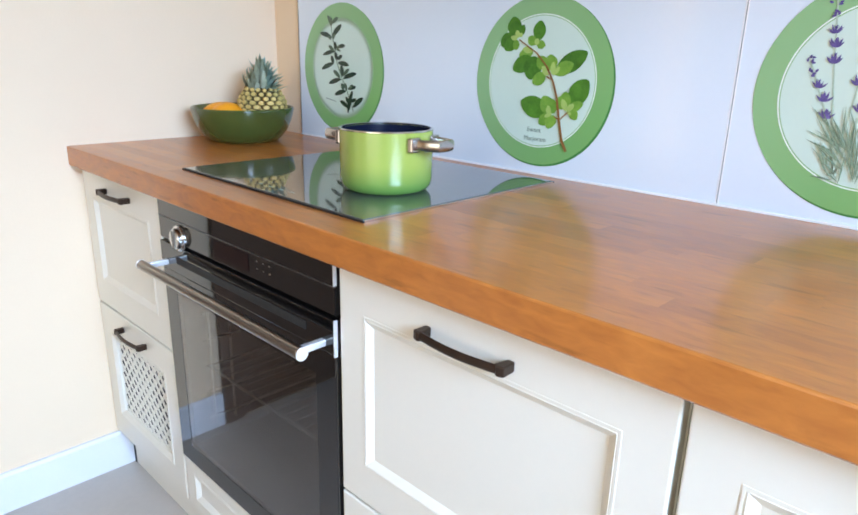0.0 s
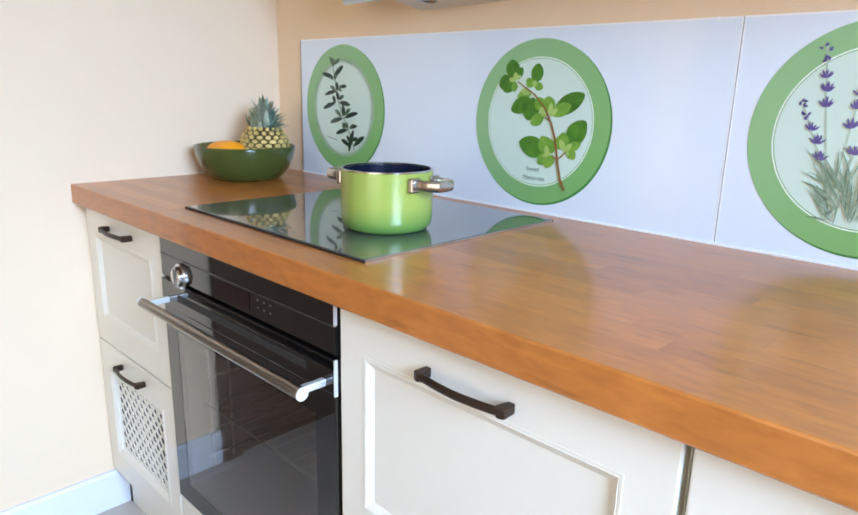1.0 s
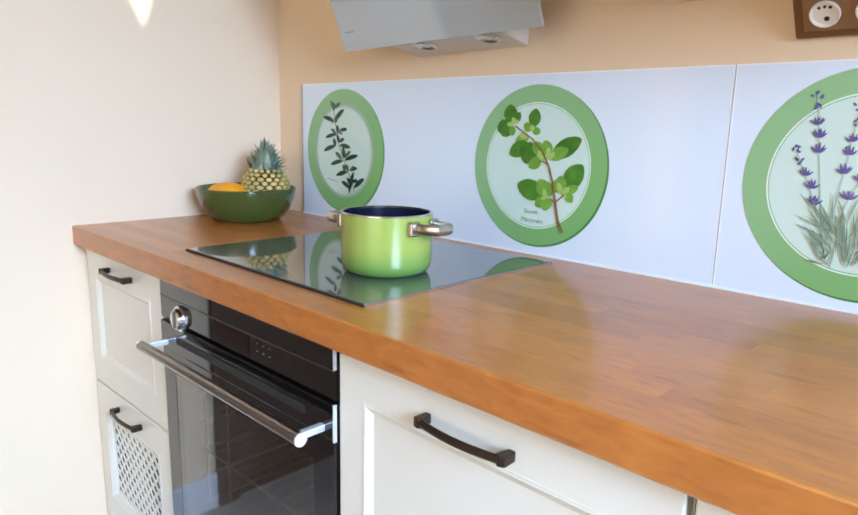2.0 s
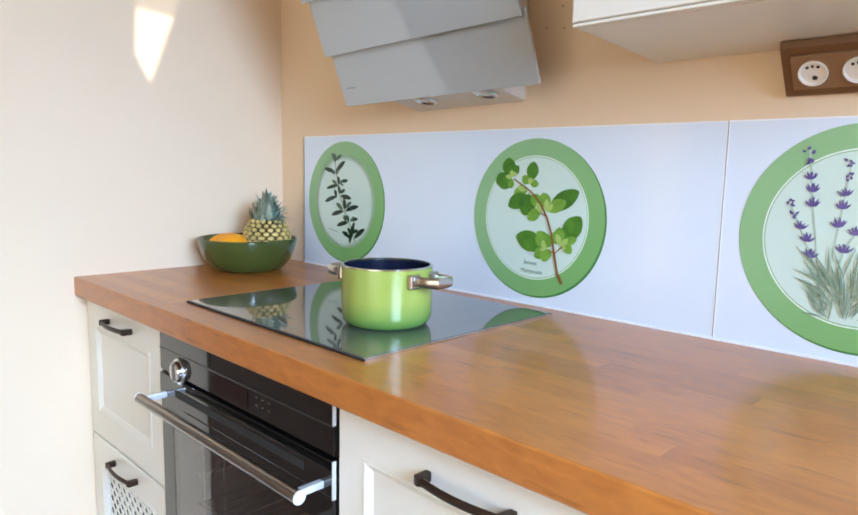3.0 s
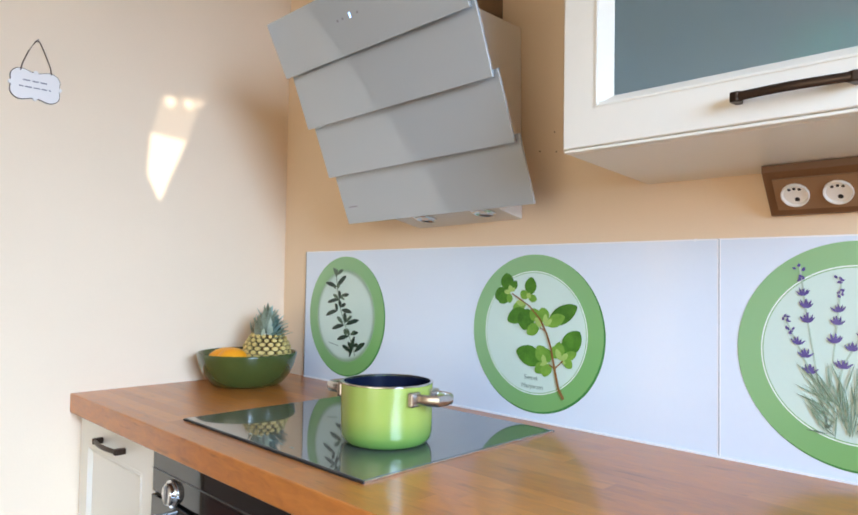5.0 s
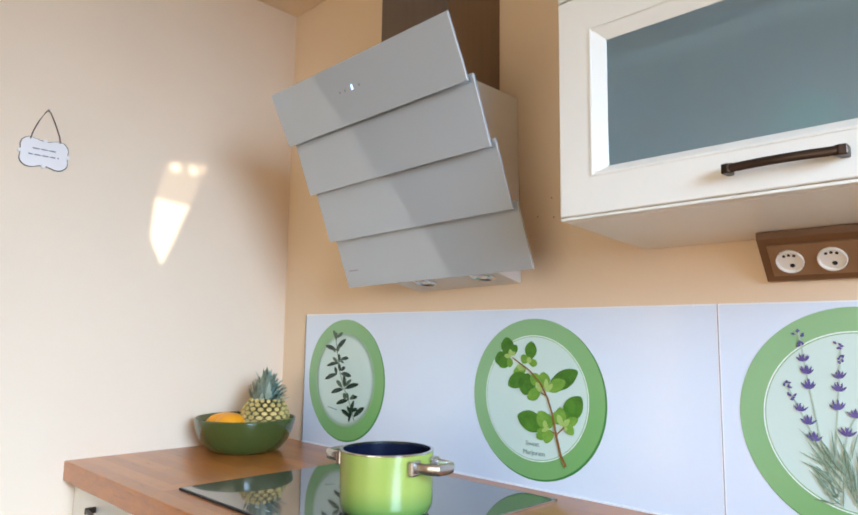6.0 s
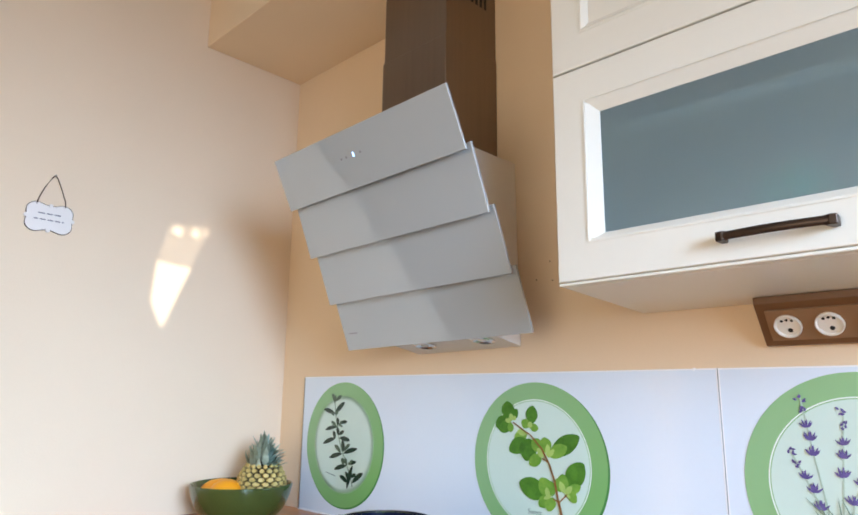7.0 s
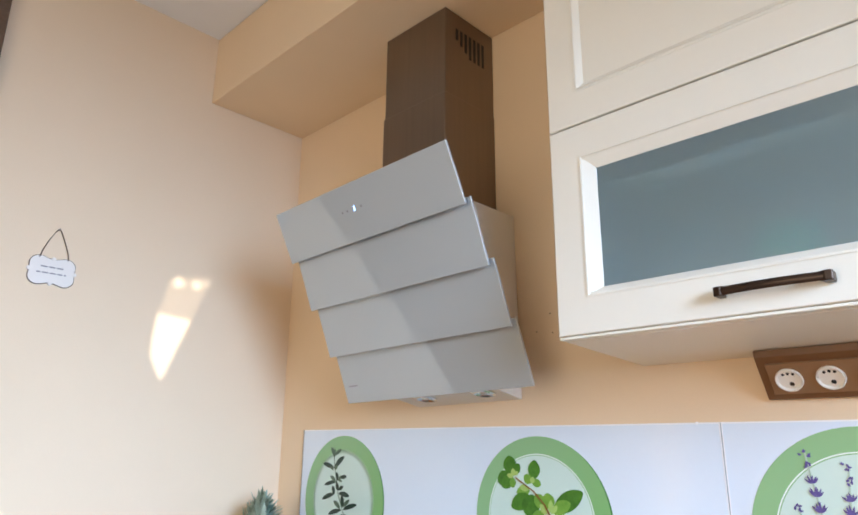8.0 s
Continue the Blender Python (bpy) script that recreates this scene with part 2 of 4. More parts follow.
kco, ksep, krg, kmx = (kt.nodes.new(k) for k in ("ShaderNodeTexCoord", "ShaderNodeSeparateXYZ", "ShaderNodeMapRange", "ShaderNodeMix"))
kmx.data_type, kmx.blend_type = "RGBA", "MULTIPLY"
kmx.inputs[0].default_value = 1.0
krg.inputs[1].default_value, krg.inputs[2].default_value, krg.inputs[3].default_value, krg.inputs[4].default_value = 0.50, 1.30, 0.13, 1.35
kt.links.new(kco.outputs["Object"], ksep.inputs[0])
kt.links.new(ksep.outputs["Z"], krg.inputs[0])
kbase = kt.nodes["Principled BSDF"].inputs["Base Color"]
kt.links.new(kbase.links[0].from_socket, kmx.inputs[6])
kt.links.new(krg.outputs[0], kmx.inputs[7])
kt.links.new(kmx.outputs[2], kbase)
M_PINECORE = material("pineapple_furrows", (0.13, 0.085, 0.03), 0.7, vary=0.3, scale=60)
M_PINELEAF = material("pineapple_leaf", (0.52, 0.56, 0.43), 0.5, vary=0.3, scale=40, rnd=0.6, dark=(0.17, 0.20, 0.11))
M_PINETEAL = material("pineapple_leaf_bluish", (0.42, 0.56, 0.49), 0.5, vary=0.3, scale=40, rnd=0.6, dark=(0.15, 0.25, 0.19))
M_ORANGE = material("orange_peel", (0.95, 0.36, 0.010), 0.42, vary=0.08, scale=12, fine=350, bump=0.25)
M_PLAQUE = material("white_plaque_enamel", (0.80, 0.75, 0.69), 0.3, vary=0.03)
M_WIRE = material("brown_wire", (0.10, 0.065, 0.045), 0.5, 0.3, vary=0.2)
M_DOOR = wood("brown_door_wood", (0.09, 0.05, 0.03), (0.17, 0.10, 0.06), 0.45, 0.1, 0.0)
M_CLOTH = material("sun_mask_cloth", (0.62, 0.60, 0.56), 0.95, vary=0.05, scale=20, fine=500, bump=0.2)
M_VEIL = bpy.data.materials.new("sun_mask_net")
M_VEIL.use_nodes = True
vt = M_VEIL.node_tree
vmix, vtr = vt.nodes.new("ShaderNodeMixShader"), vt.nodes.new("ShaderNodeBsdfTransparent")
vmix.inputs[0].default_value = 0.80
vt.links.new(vtr.outputs[0], vmix.inputs[1])
vt.links.new(vt.nodes["Principled BSDF"].outputs[0], vmix.inputs[2])
vt.links.new(vmix.outputs[0], vt.nodes["Material Output"].inputs[0])
M_DISPLAY = material("red_display_glass", (0.012, 0.003, 0.003), 0.06, vary=0.1)

# ---- mesh helpers ----
def origin_of(ob):
    p = Vector(ob.location)
    while ob.parent:
        ob = ob.parent
        p += ob.location
    return p


def thing(name, base, label, category, group="", kind=""):
    ob = new(name)
    ob.location = base
    ob.empty_display_size = 0.05
    return tagged(ob, label, category, group, kind)


def mesh_of(name, bm, mat, smooth=False):
    me = bpy.data.meshes.new(name)
    bmesh.ops.recalc_face_normals(bm, faces=bm.faces)
    bm.to_mesh(me)
    bm.free()
    for m in (mat if isinstance(mat, (list, tuple)) else [mat]):
        me.materials.append(m)
    if smooth:
        me.shade_smooth()
        me.set_sharp_from_angle(angle=radians(38))
    return me


def part(name, bm, mat, parent, label="", smooth=False, kind=""):
    bm.transform(Matrix.Translation(-origin_of(parent)))
    ob = new(name, mesh_of(name, bm, mat, smooth))
    ob.parent = parent
    return tagged(ob, label, kind=kind)


def solo(name, bm, mat, label, category, kind="", group="", smooth=False):
    c = Vector()
    for v in bm.verts:
        c += v.co
    c /= len(bm.verts)
    bm.transform(Matrix.Translation(-c))
    ob = new(name, mesh_of(name, bm, mat, smooth))
    ob.location = c
    return tagged(ob, label, category, group, kind)


def box(x0, x1, y0, y1, z0, z1, bevel=0.0, seg=2, into=None):
    bm = bmesh.new()
    m = Matrix.Translation(((x0 + x1) / 2, (y0 + y1) / 2, (z0 + z1) / 2)) @ Matrix.Diagonal((abs(x1 - x0), abs(y1 - y0), abs(z1 - z0), 1))
    bmesh.ops.create_cube(bm, size=1, matrix=m)
    if bevel:
        bmesh.ops.bevel(bm, geom=bm.edges, offset=bevel, segments=seg, profile=0.5, affect="EDGES")
    if into is not None:
        join(into, bm)
        return into
    return bm


def join(a, b):
    me = bpy.data.meshes.new("tmp")
    b.to_mesh(me)
    b.free()
    a.from_mesh(me)
    bpy.data.meshes.remove(me)
    return a


def prism(points, axis, a, b, bevel=0.0, seg=2):
    """A polygon in the plane across axis, from a to b along it."""
    def at(p, d):
        return {"x": (d, p[0], p[1]), "y": (p[0], d, p[1]), "z": (p[0], p[1], d)}[axis]
    bm = bmesh.new()
    lo = [bm.verts.new(at(p, a)) for p in points]
    hi = [bm.verts.new(at(p, b)) for p in points]
    bm.faces.new(lo)
    bm.faces.new(hi[::-1])
    n = len(points)
    for i in range(n):
        bm.faces.new((lo[i], lo[(i + 1) % n], hi[(i + 1) % n], hi[i]))
    bmesh.ops.recalc_face_normals(bm, faces=bm.faces)
    if bevel:
        bmesh.ops.bevel(bm, geom=bm.edges, offset=bevel, segments=seg, profile=0.5, affect="EDGES")
    return bm


def lathe(profile, at, steps=64):
    """Profile of (radius, height), turned round the upright axis through at."""
    bm = bmesh.new()
    rings = []
    for r, z in profile:
        if r < 1e-5:
            rings.append([bm.verts.new((at[0], at[1], at[2] + z))])
        else:
            rings.append([bm.verts.new((at[0] + r * math.cos(2 * math.pi * i / steps), at[1] + r * math.sin(2 * math.pi * i / steps), at[2] + z)) for i in range(steps)])
    for p, q in zip(rings, rings[1:]):
        for i in range(steps):
            j = (i + 1) % steps
            if len(p) == 1 and len(q) > 1:
                bm.faces.new((p[0], q[i], q[j]))
            elif len(q) == 1 and len(p) > 1:
                bm.faces.new((p[i], p[j], q[0]))
            elif len(p) > 1:
                bm.faces.new((p[i], p[j], q[j], q[i]))
    return bm


def tube(points, radius, sides=10, flat=(1, 1)):
    """A rod along points; flat squeezes its section."""
    bm = bmesh.new()
    pts = [Vector(p) for p in points]
    rings = []
    for i, p in enumerate(pts):
        d = (pts[min(i + 1, len(pts) - 1)] - pts[max(i - 1, 0)]).normalized()
        up = Vector((0, 0, 1)) if abs(d.z) < 0.9 else Vector((0, 1, 0))
        s = d.cross(up).normalized()
        u = s.cross(d)
        r = radius[i] if isinstance(radius, (list, tuple)) else radius
        rings.append([bm.verts.new(p + s * (r * flat[0] * math.cos(2 * math.pi * k / sides)) + u * (r * flat[1] * math.sin(2 * math.pi * k / sides))) for k in range(sides)])
    for a, b in zip(rings, rings[1:]):
        for k in range(sides):
            bm.faces.new((a[k], a[(k + 1) % sides], b[(k + 1) % sides], b[k]))
    bm.faces.new(rings[0][::-1])
    bm.faces.new(rings[-1])
    return bm


def ring_y(cx, cz, r0, r1, ya, yb, steps=96):
    """A flat ring in the plane of the back wall."""
    bm = bmesh.new()
    vs = []
    for i in range(steps):
        a = 2 * math.pi * i / steps
        vs.append([bm.verts.new((cx + r * math.cos(a), y, cz + r * math.sin(a))) for r, y in ((r1, ya), (r1, yb), (r0, yb), (r0, ya))])
    for i in range(steps):
        p, q = vs[i], vs[(i + 1) % steps]
        for k in range(4):
            bm.faces.new((p[k], q[k], q[(k + 1) % 4], p[(k + 1) % 4]))
    return bm


def disc_pts(cx, cz, r, n=72):
    return [(cx + r * math.cos(2 * math.pi * i / n), cz + r * math.sin(2 * math.pi * i / n)) for i in range(n)]


def wall_grid(axis, at, thick, a0, a1, z0, z1, hole=None):
    """A wall across axis with thickness, with one opening (a, b, z, z) through it."""
    def slab(p, q, r, s, into):
        if axis == "x":
            return box(at, at + thick, p, q, r, s, into=into)
        return box(p, q, at, at + thick, r, s, into=into)
    bm = bmesh.new()
    if not hole:
        return slab(a0, a1, z0, z1, bm)
    h0, h1, k0, k1 = hole
    slab(a0, h0, z0, z1, bm)
    slab(h1, a1, z0, z1, bm)
    slab(h0, h1, z0, k0, bm)
    slab(h0, h1, k1, z1, bm)
    return bm


# ---- the room ----
Z0, Z1 = FLOOR, CEIL
solo("floor", box(-0.15, XR + 0.15, YF - 0.15, 0.15, FLOOR - 0.12, FLOOR), M_FLOOR, "smooth grey beige tiled kitchen floor", "floor", "structure")
solo("ceiling", box(-0.15, XR + 0.15, YF - 0.15, 0.15, CEIL, CEIL + 0.12), M_CEIL, "plain white painted kitchen ceiling", "ceiling", "structure")
wall_back = solo("wall_back", box(-0.15, XR + 0.15, 0, 0.15, Z0, Z1), M_WALL, "peach painted plaster wall behind the worktop", "wall", "structure")
wall_left = solo("wall_left", wall_grid("x", -0.15, 0.15, YF, 0, Z0, Z1), M_WALLLIT, "peach plaster wall beside the worktop, light tinted into its paint", "wall", "structure")
WR = (-2.25, -0.65, 0.85, 2.25)
WF = (0.95, 2.85, 0.25, 2.25)
solo("wall_right", wall_grid("x", XR, 0.15, YF, 0, Z0, Z1, WR), M_WALL, "plain peach wall with a window opening", "wall", "structure")
solo("wall_front", wall_grid("y", YF - 0.15, 0.15, -0.15, XR + 0.15, Z0, Z1, WF), M_WALL, "plain peach wall with a window opening", "wall", "structure")
solo("ceiling_soffit", box(0, XR, -0.357, 0, 2.318, CEIL - 0.002, 0.003), M_WALL, "peach plastered soffit box under the ceiling", "soffit", "structure")
solo("baseboard", prism([(0, FLOOR), (0.014, FLOOR), (0.014, FLOOR + 0.105), (0.010, FLOOR + 0.113), (0, FLOOR + 0.113)], "y", -0.945, -0.566), M_BASE, "white painted baseboard along the peach wall", "baseboard", "structure")


def window(name, axis, at, hole):
    h0, h1, k0, k1 = hole
    w = thing(name, (at, (h0 + h1) / 2, k0) if axis == "x" else ((h0 + h1) / 2, at, k0), "white framed window letting in daylight", "window", kind="structure")
    f = 0.06
    bm = bmesh.new()
    for p, q, r, s in ((h0, h0 + f, k0, k1), (h1 - f, h1, k0, k1), (h0 + f, h1 - f, k0, k0 + f), (h0 + f, h1 - f, k1 - f, k1)):
        if axis == "x":
            box(at + 0.06, at + 0.12, p, q, r, s, into=bm)
        else:
            box(p, q, at - 0.12, at - 0.06, r, s, into=bm)
    part("window_frame", bm, M_BASE, w)
    return w


window("window_1", "x", XR, WR)
window("window_2", "y", YF, WF)

# unseen curtains, added to shape the sun patch by a narrow kite-shaped gap
def on_sun_mask(y, z, x):
    k = x / SUN_TO.x
    return (y + SUN_TO.y * k, z + SUN_TO.z * k)


XC = XR + 0.02
gap = [on_sun_mask(y, z, XC) for y, z in ((-0.449, 1.604), (-0.346, 1.597), (-0.418, 1.414), (-0.456, 1.490))]
veil = [on_sun_mask(y, z, XC) for y, z in ((-0.424, 1.716), (-0.292, 1.742))]
ys, ye, zs, ze = WR[0] + 0.005, WR[1] - 0.005, WR[2] + 0.005, WR[3] - 0.005
tip, lowl, upl, upr = gap[2], gap[3], gap[0], gap[1]
solo("curtain", prism([(ys, zs), (tip[0], zs), tip, lowl, upl, veil[0], (veil[0][0], ze), (ys, ze)], "x", XC, XC + 0.008), M_CLOTH, "added unseen cloth that masks the sun around its patch", "curtain")
solo("curtain", prism([(tip[0], zs), (ye, zs), (ye, ze), (veil[0][0], ze), veil[0], veil[1], upr, tip], "x", XC, XC + 0.008), M_CLOTH, "added unseen cloth that masks the sun around its patch", "curtain")

# added net dims the top of the sun patch; its holes make brighter spots
veil_bm = bmesh.new()
NU, NV = 48, 40
corner = [Vector(p) for p in (upl, upr, veil[1], veil[0])]
hem = [[(corner[0] * (1 - a / NU) + corner[1] * (a / NU)) * (1 - b / NV) + (corner[3] * (1 - a / NU) + corner[2] * (a / NU)) * (b / NV) for a in range(NU + 1)] for b in range(NV + 1)]
vv = [[veil_bm.verts.new((XC + 0.001, p.x, p.y)) for p in row] for row in hem]
holes = [Vector(on_sun_mask(y, z, XC)) for y, z in ((-0.395, 1.704), (-0.340, 1.706), (-0.306, 1.714))]
for b in range(NV):
    for a in range(NU):
        mid = (hem[b][a] + hem[b + 1][a + 1]) / 2
        if all((mid - h).length > q for h, q in zip(holes, (0.014, 0.013, 0.007))):
            veil_bm.faces.new((vv[b][a], vv[b][a + 1], vv[b + 1][a + 1], vv[b + 1][a]))
solo("sun_mask_strip", veil_bm, M_VEIL, "added unseen net strip that dims the upper sun patch", "curtain")

# tall brown door set beside the left wall
door = thing("door_1", (0, -1.4, FLOOR), "tall dark brown wooden door with its casing", "door", kind="structure")
for a, b in ((-1.02, -0.947), (-1.90, -1.83)):
    part("casing", box(0, 0.022, a, b, FLOOR, 2.47, 0.003), M_DOOR, door)
part("casing", box(0, 0.022, -1.90, -0.947, 2.471, 2.54, 0.003), M_DOOR, door)
leaf = part("door_leaf", box(0, 0.012, -1.829, -1.021, FLOOR + 0.008, 2.468, 0.002), M_DOOR, door)
part("door_handle", tube([(0.012, -1.77, 1.0), (0.05, -1.77, 1.0), (0.055, -1.76, 1.0), (0.055, -1.66, 1.0)], 0.008), M_STEEL, leaf, "steel lever handle")

# ---- base units ----
FY = -0.605            # front faces
CT0, CT1, CTF = 0.850, 0.900, -0.632


def frame_mesh(x0, x1, z0, z1, y, thick, stile, rail):
    """A one-piece frame with a softly rounded outer front edge."""
    bm = bmesh.new()
    outer = ((x0, z0), (x1, z0), (x1, z1), (x0, z1))
    inner = ((x0 + stile, z0 + rail), (x1 - stile, z0 + rail), (x1 - stile, z1 - rail), (x0 + stile, z1 - rail))
    v = [[bm.verts.new((p[0], d, p[1])) for p in q] for q in (outer, inner) for d in (y, y + thick)]
    for k in range(4):
        n = (k + 1) % 4
        bm.faces.new((v[0][k], v[0][n], v[2][n], v[2][k]))
        bm.faces.new((v[1][k], v[1][n], v[3][n], v[3][k]))
        bm.faces.new((v[0][k], v[0][n], v[1][n], v[1][k]))
        bm.faces.new((v[2][k], v[2][n], v[3][n], v[3][k]))
    bmesh.ops.recalc_face_normals(bm, faces=bm.faces)
    rim = [e for e in bm.edges if all(w in v[0] for w in e.verts)]
    bmesh.ops.bevel(bm, geom=rim, offset=0.003, segments=3, profile=0.5, affect="EDGES")
    return bm


def framed_front(name, x0, x1, z0, z1, parent, rail=0.075, stile=0.062, y=FY, thick=0.02, lattice=False, mat=None):
    """A lacquered cabinet front: stiles and rails, a small inner moulding and a recessed field."""
    mat = mat or M_IVORY
    d = part(name, frame_mesh(x0, x1, z0, z1, y, thick, stile, rail), mat, parent)
    a0, a1, b0, b1 = x0 + stile, x1 - stile, z0 + rail, z1 - rail
    s = 0.011

    def strip(p, q, r, t):
        # sloping moulding between the outer edge p-q and the inner edge r-t
        b = bmesh.new()
        v = [b.verts.new(c) for c in ((p[0], y - 0.0012, p[1]), (q[0], y - 0.0012, q[1]), (t[0], y + 0.0058, t[1]), (r[0], y + 0.0058, r[1]),
                                      (p[0], y + 0.014, p[1]), (q[0], y + 0.014, q[1]), (t[0], y + 0.014, t[1]), (r[0], y + 0.014, r[1]))]
        for f in ((0, 1, 2, 3), (4, 5, 6, 7), (0, 1, 5, 4), (1, 2, 6, 5), (2, 3, 7, 6), (3, 0, 4, 7)):
            b.faces.new([v[i] for i in f])
        return b
    o = ((a0, b0), (a1, b0), (a1, b1), (a0, b1))
    i = ((a0 + s, b0 + s), (a1 - s, b0 + s), (a1 - s, b1 - s), (a0 + s, b1 - s))
    for k in range(4):
        part("moulding", strip(o[k], o[(k + 1) % 4], i[k], i[(k + 1) % 4]), mat, d)
    for q in ((a0 - .0055, a0 - .0025, b0 - .0055, b1 + .0055), (a1 + .0025, a1 + .0055, b0 - .0055, b1 + .0055), (a0 - .0025, a1 + .0025, b0 - .0055, b0 - .0025), (a0 - .0025, a1 + .0025, b1 + .0025, b1 + .0055)):
        part("bead", box(q[0], q[1], y - 0.0009, y + 0.004, q[2], q[3]), mat, d)
    if not lattice:
        part("field", box(a0, a1, y + 0.0062, y + 0.016, b0, b1), mat, d)
    else:
        part("backing", box(a0, a1, y + 0.017, y + 0.019, b0, b1), M_MATBLACK, d)
        pitch, wdt = 0.0345, 0.0165
        L, H = a1 - a0, b1 - b0
        n = int((L + H) / pitch) + 1
        for sgn in (1, -1):
            for k in range(1, n):
                c = k * pitch
                # diagonal u + v = c, clipped to the field
                p0 = (max(0, c - H), min(c, H))
                p1 = (min(c, L), max(0, c - L))
                if p1[0] - p0[0] < 0.006:
                    continue
                hw = wdt / 2
                pts = [(p0[0] - hw, p0[1]), (p0[0] + hw, p0[1]), (p1[0] + hw, p1[1]), (p1[0] - hw, p1[1])]
                pts = [(min(max(u, 0), L), v) for u, v in pts]
                pts = [((a0 + u) if sgn > 0 else (a1 - u), b0 + v) for u, v in pts]
                dy = 0 if sgn > 0 else 0.0022
                part("slat", prism(pts, "y", y + 0.0105 + dy, y + 0.0125 + dy), mat, d)
    return d


def bow_handle(cx, cz, y, parent, length=0.15, deep=0.027):
    h = part("handle", tube([(cx - length / 2 + 0.008 + (length - 0.016) * k / 16, y - deep * (0.74 + 0.26 * math.sin(math.pi * k / 16)), cz) for k in range(17)], 0.0060, 12, (0.62, 1.0)), M_BRONZE, parent, "dark bronze bow handle", smooth=True)
    for s in (-1, 1):
        e = cx + s * length / 2
        pts = [(e - s * 0.001, y), (e, y - deep * 0.84), (e - s * 0.009, y - deep * 0.95), (e - s * 0.016, y - deep * 0.76), (e - s * 0.011, y)]
        part("handle_foot", prism(pts, "z", cz - 0.0068, cz + 0.0068, 0.0016), M_BRONZE, h)
    return h


UNITS = "base units under the worktop"


def base_unit(x0, x1, label):
    u = thing("base_cabinet", ((x0 + x1) / 2, -0.3, FLOOR), label, "cabinet", UNITS)
    part("carcass", box(x0 + 0.001, x1 - 0.001, FY + 0.022, -0.02, 0.068, CT0 - 0.003), M_CARCASS, u)
    part("plinth", box(x0 + 0.001, x1 - 0.001, -0.566, -0.55, FLOOR, 0.067), M_IVORY, u)
    return u


XA, XB, XCC, XD = 0.003, 0.455, 1.070, 1.612
u1 = base_unit(XA, XB - 0.002, "narrow ivory base cabinet with a lattice lower front")
# black strip in place of the shaded gap between baseboard and plinth
part("plinth_gap_shade", box(0.0148, 0.0225, -0.5685, -0.5661, FLOOR, 0.012), M_MATBLACK, u1, "black strip standing in for the dark gap at the plinth end")
d1 = framed_front("drawer_front", XA + 0.002, XB - 0.004, 0.479, 0.846, u1)
bow_handle((XA + XB) / 2, 0.846 - 0.040, FY, d1)
d2 = framed_front("door_front", XA + 0.002, XB - 0.004, 0.075, 0.474, u1, lattice=True)
bow_handle((XA + XB) / 2, 0.474 - 0.036, FY, d2)

u2 = base_unit(XCC + 0.003, XD - 0.002, "ivory base cabinet with two framed drawer fronts")
e1 = framed_front("drawer_front", XCC + 0.006, XD - 0.004, 0.450, 0.846, u2)
bow_handle((XCC + XD) / 2 - 0.006, 0.846 - 0.049, FY, e1)
e2 = framed_front("drawer_front", XCC + 0.006, XD - 0.004, 0.075, 0.445, u2)
bow_handle((XCC + XD) / 2 - 0.006, 0.445 - 0.040, FY, e2)

u3 = base_unit(XD + 0.004, 2.215, "ivory base cabinet with a tall framed front")
g1 = framed_front("door_front", XD + 0.005, 2.211, 0.075, 0.846, u3)

# oven housing and drawer below it
u4 = thing("oven_housing", ((XB + XCC) / 2, -0.3, FLOOR), "ivory oven housing with a low framed drawer", "cabinet", UNITS)
part("carcass", box(XB, XCC + 0.001, FY + 0.022, -0.02, 0.068, 0.205), M_CARCASS, u4)
part("side", box(XB, XB + 0.012, FY + 0.024, -0.02, 0.206, CT0 - 0.003), M_CARCASS, u4)
part("side", box(XCC - 0.011, XCC + 0.001, FY + 0.024, -0.02, 0.206, CT0 - 0.003), M_CARCASS, u4)
part("plinth", box(XB, XCC + 0.001, -0.566, -0.55, FLOOR, 0.067), M_IVORY, u4)
framed_front("drawer_front", XB + 0.002, XCC - 0.001, 0.075, 0.205, u4, rail=0.032, stile=0.05)

OX0, OX1, OY = XB + 0.004, XCC - 0.0005, -0.609
oven = thing("oven", ((OX0 + OX1) / 2, -0.3, 0.207), "black glass built-in oven with a steel bar handle", "oven")
part("body", box(OX0 + 0.012, OX1 - 0.012, FY + 0.012, -0.05, 0.690, 0.842), M_MATBLACK, oven)
M_LINER = material("grey_enamel_liner", (0.045, 0.036, 0.031), 0.35, vary=0.15, scale=8)
CX0, CX1 = OX0 + 0.050, OX1 - 0.050
for q in ((OX0 + 0.012, CX0, FY + 0.012, -0.09, 0.212, 0.689), (CX1, OX1 - 0.012, FY + 0.012, -0.09, 0.212, 0.689), (CX0, CX1, FY + 0.012, -0.09, 0.212, 0.258),
          (CX0, CX1, FY + 0.012, -0.09, 0.645, 0.689), (OX0 + 0.012, OX1 - 0.012, -0.089, -0.05, 0.212, 0.689)):
    part("liner", box(*q), M_LINER, oven)
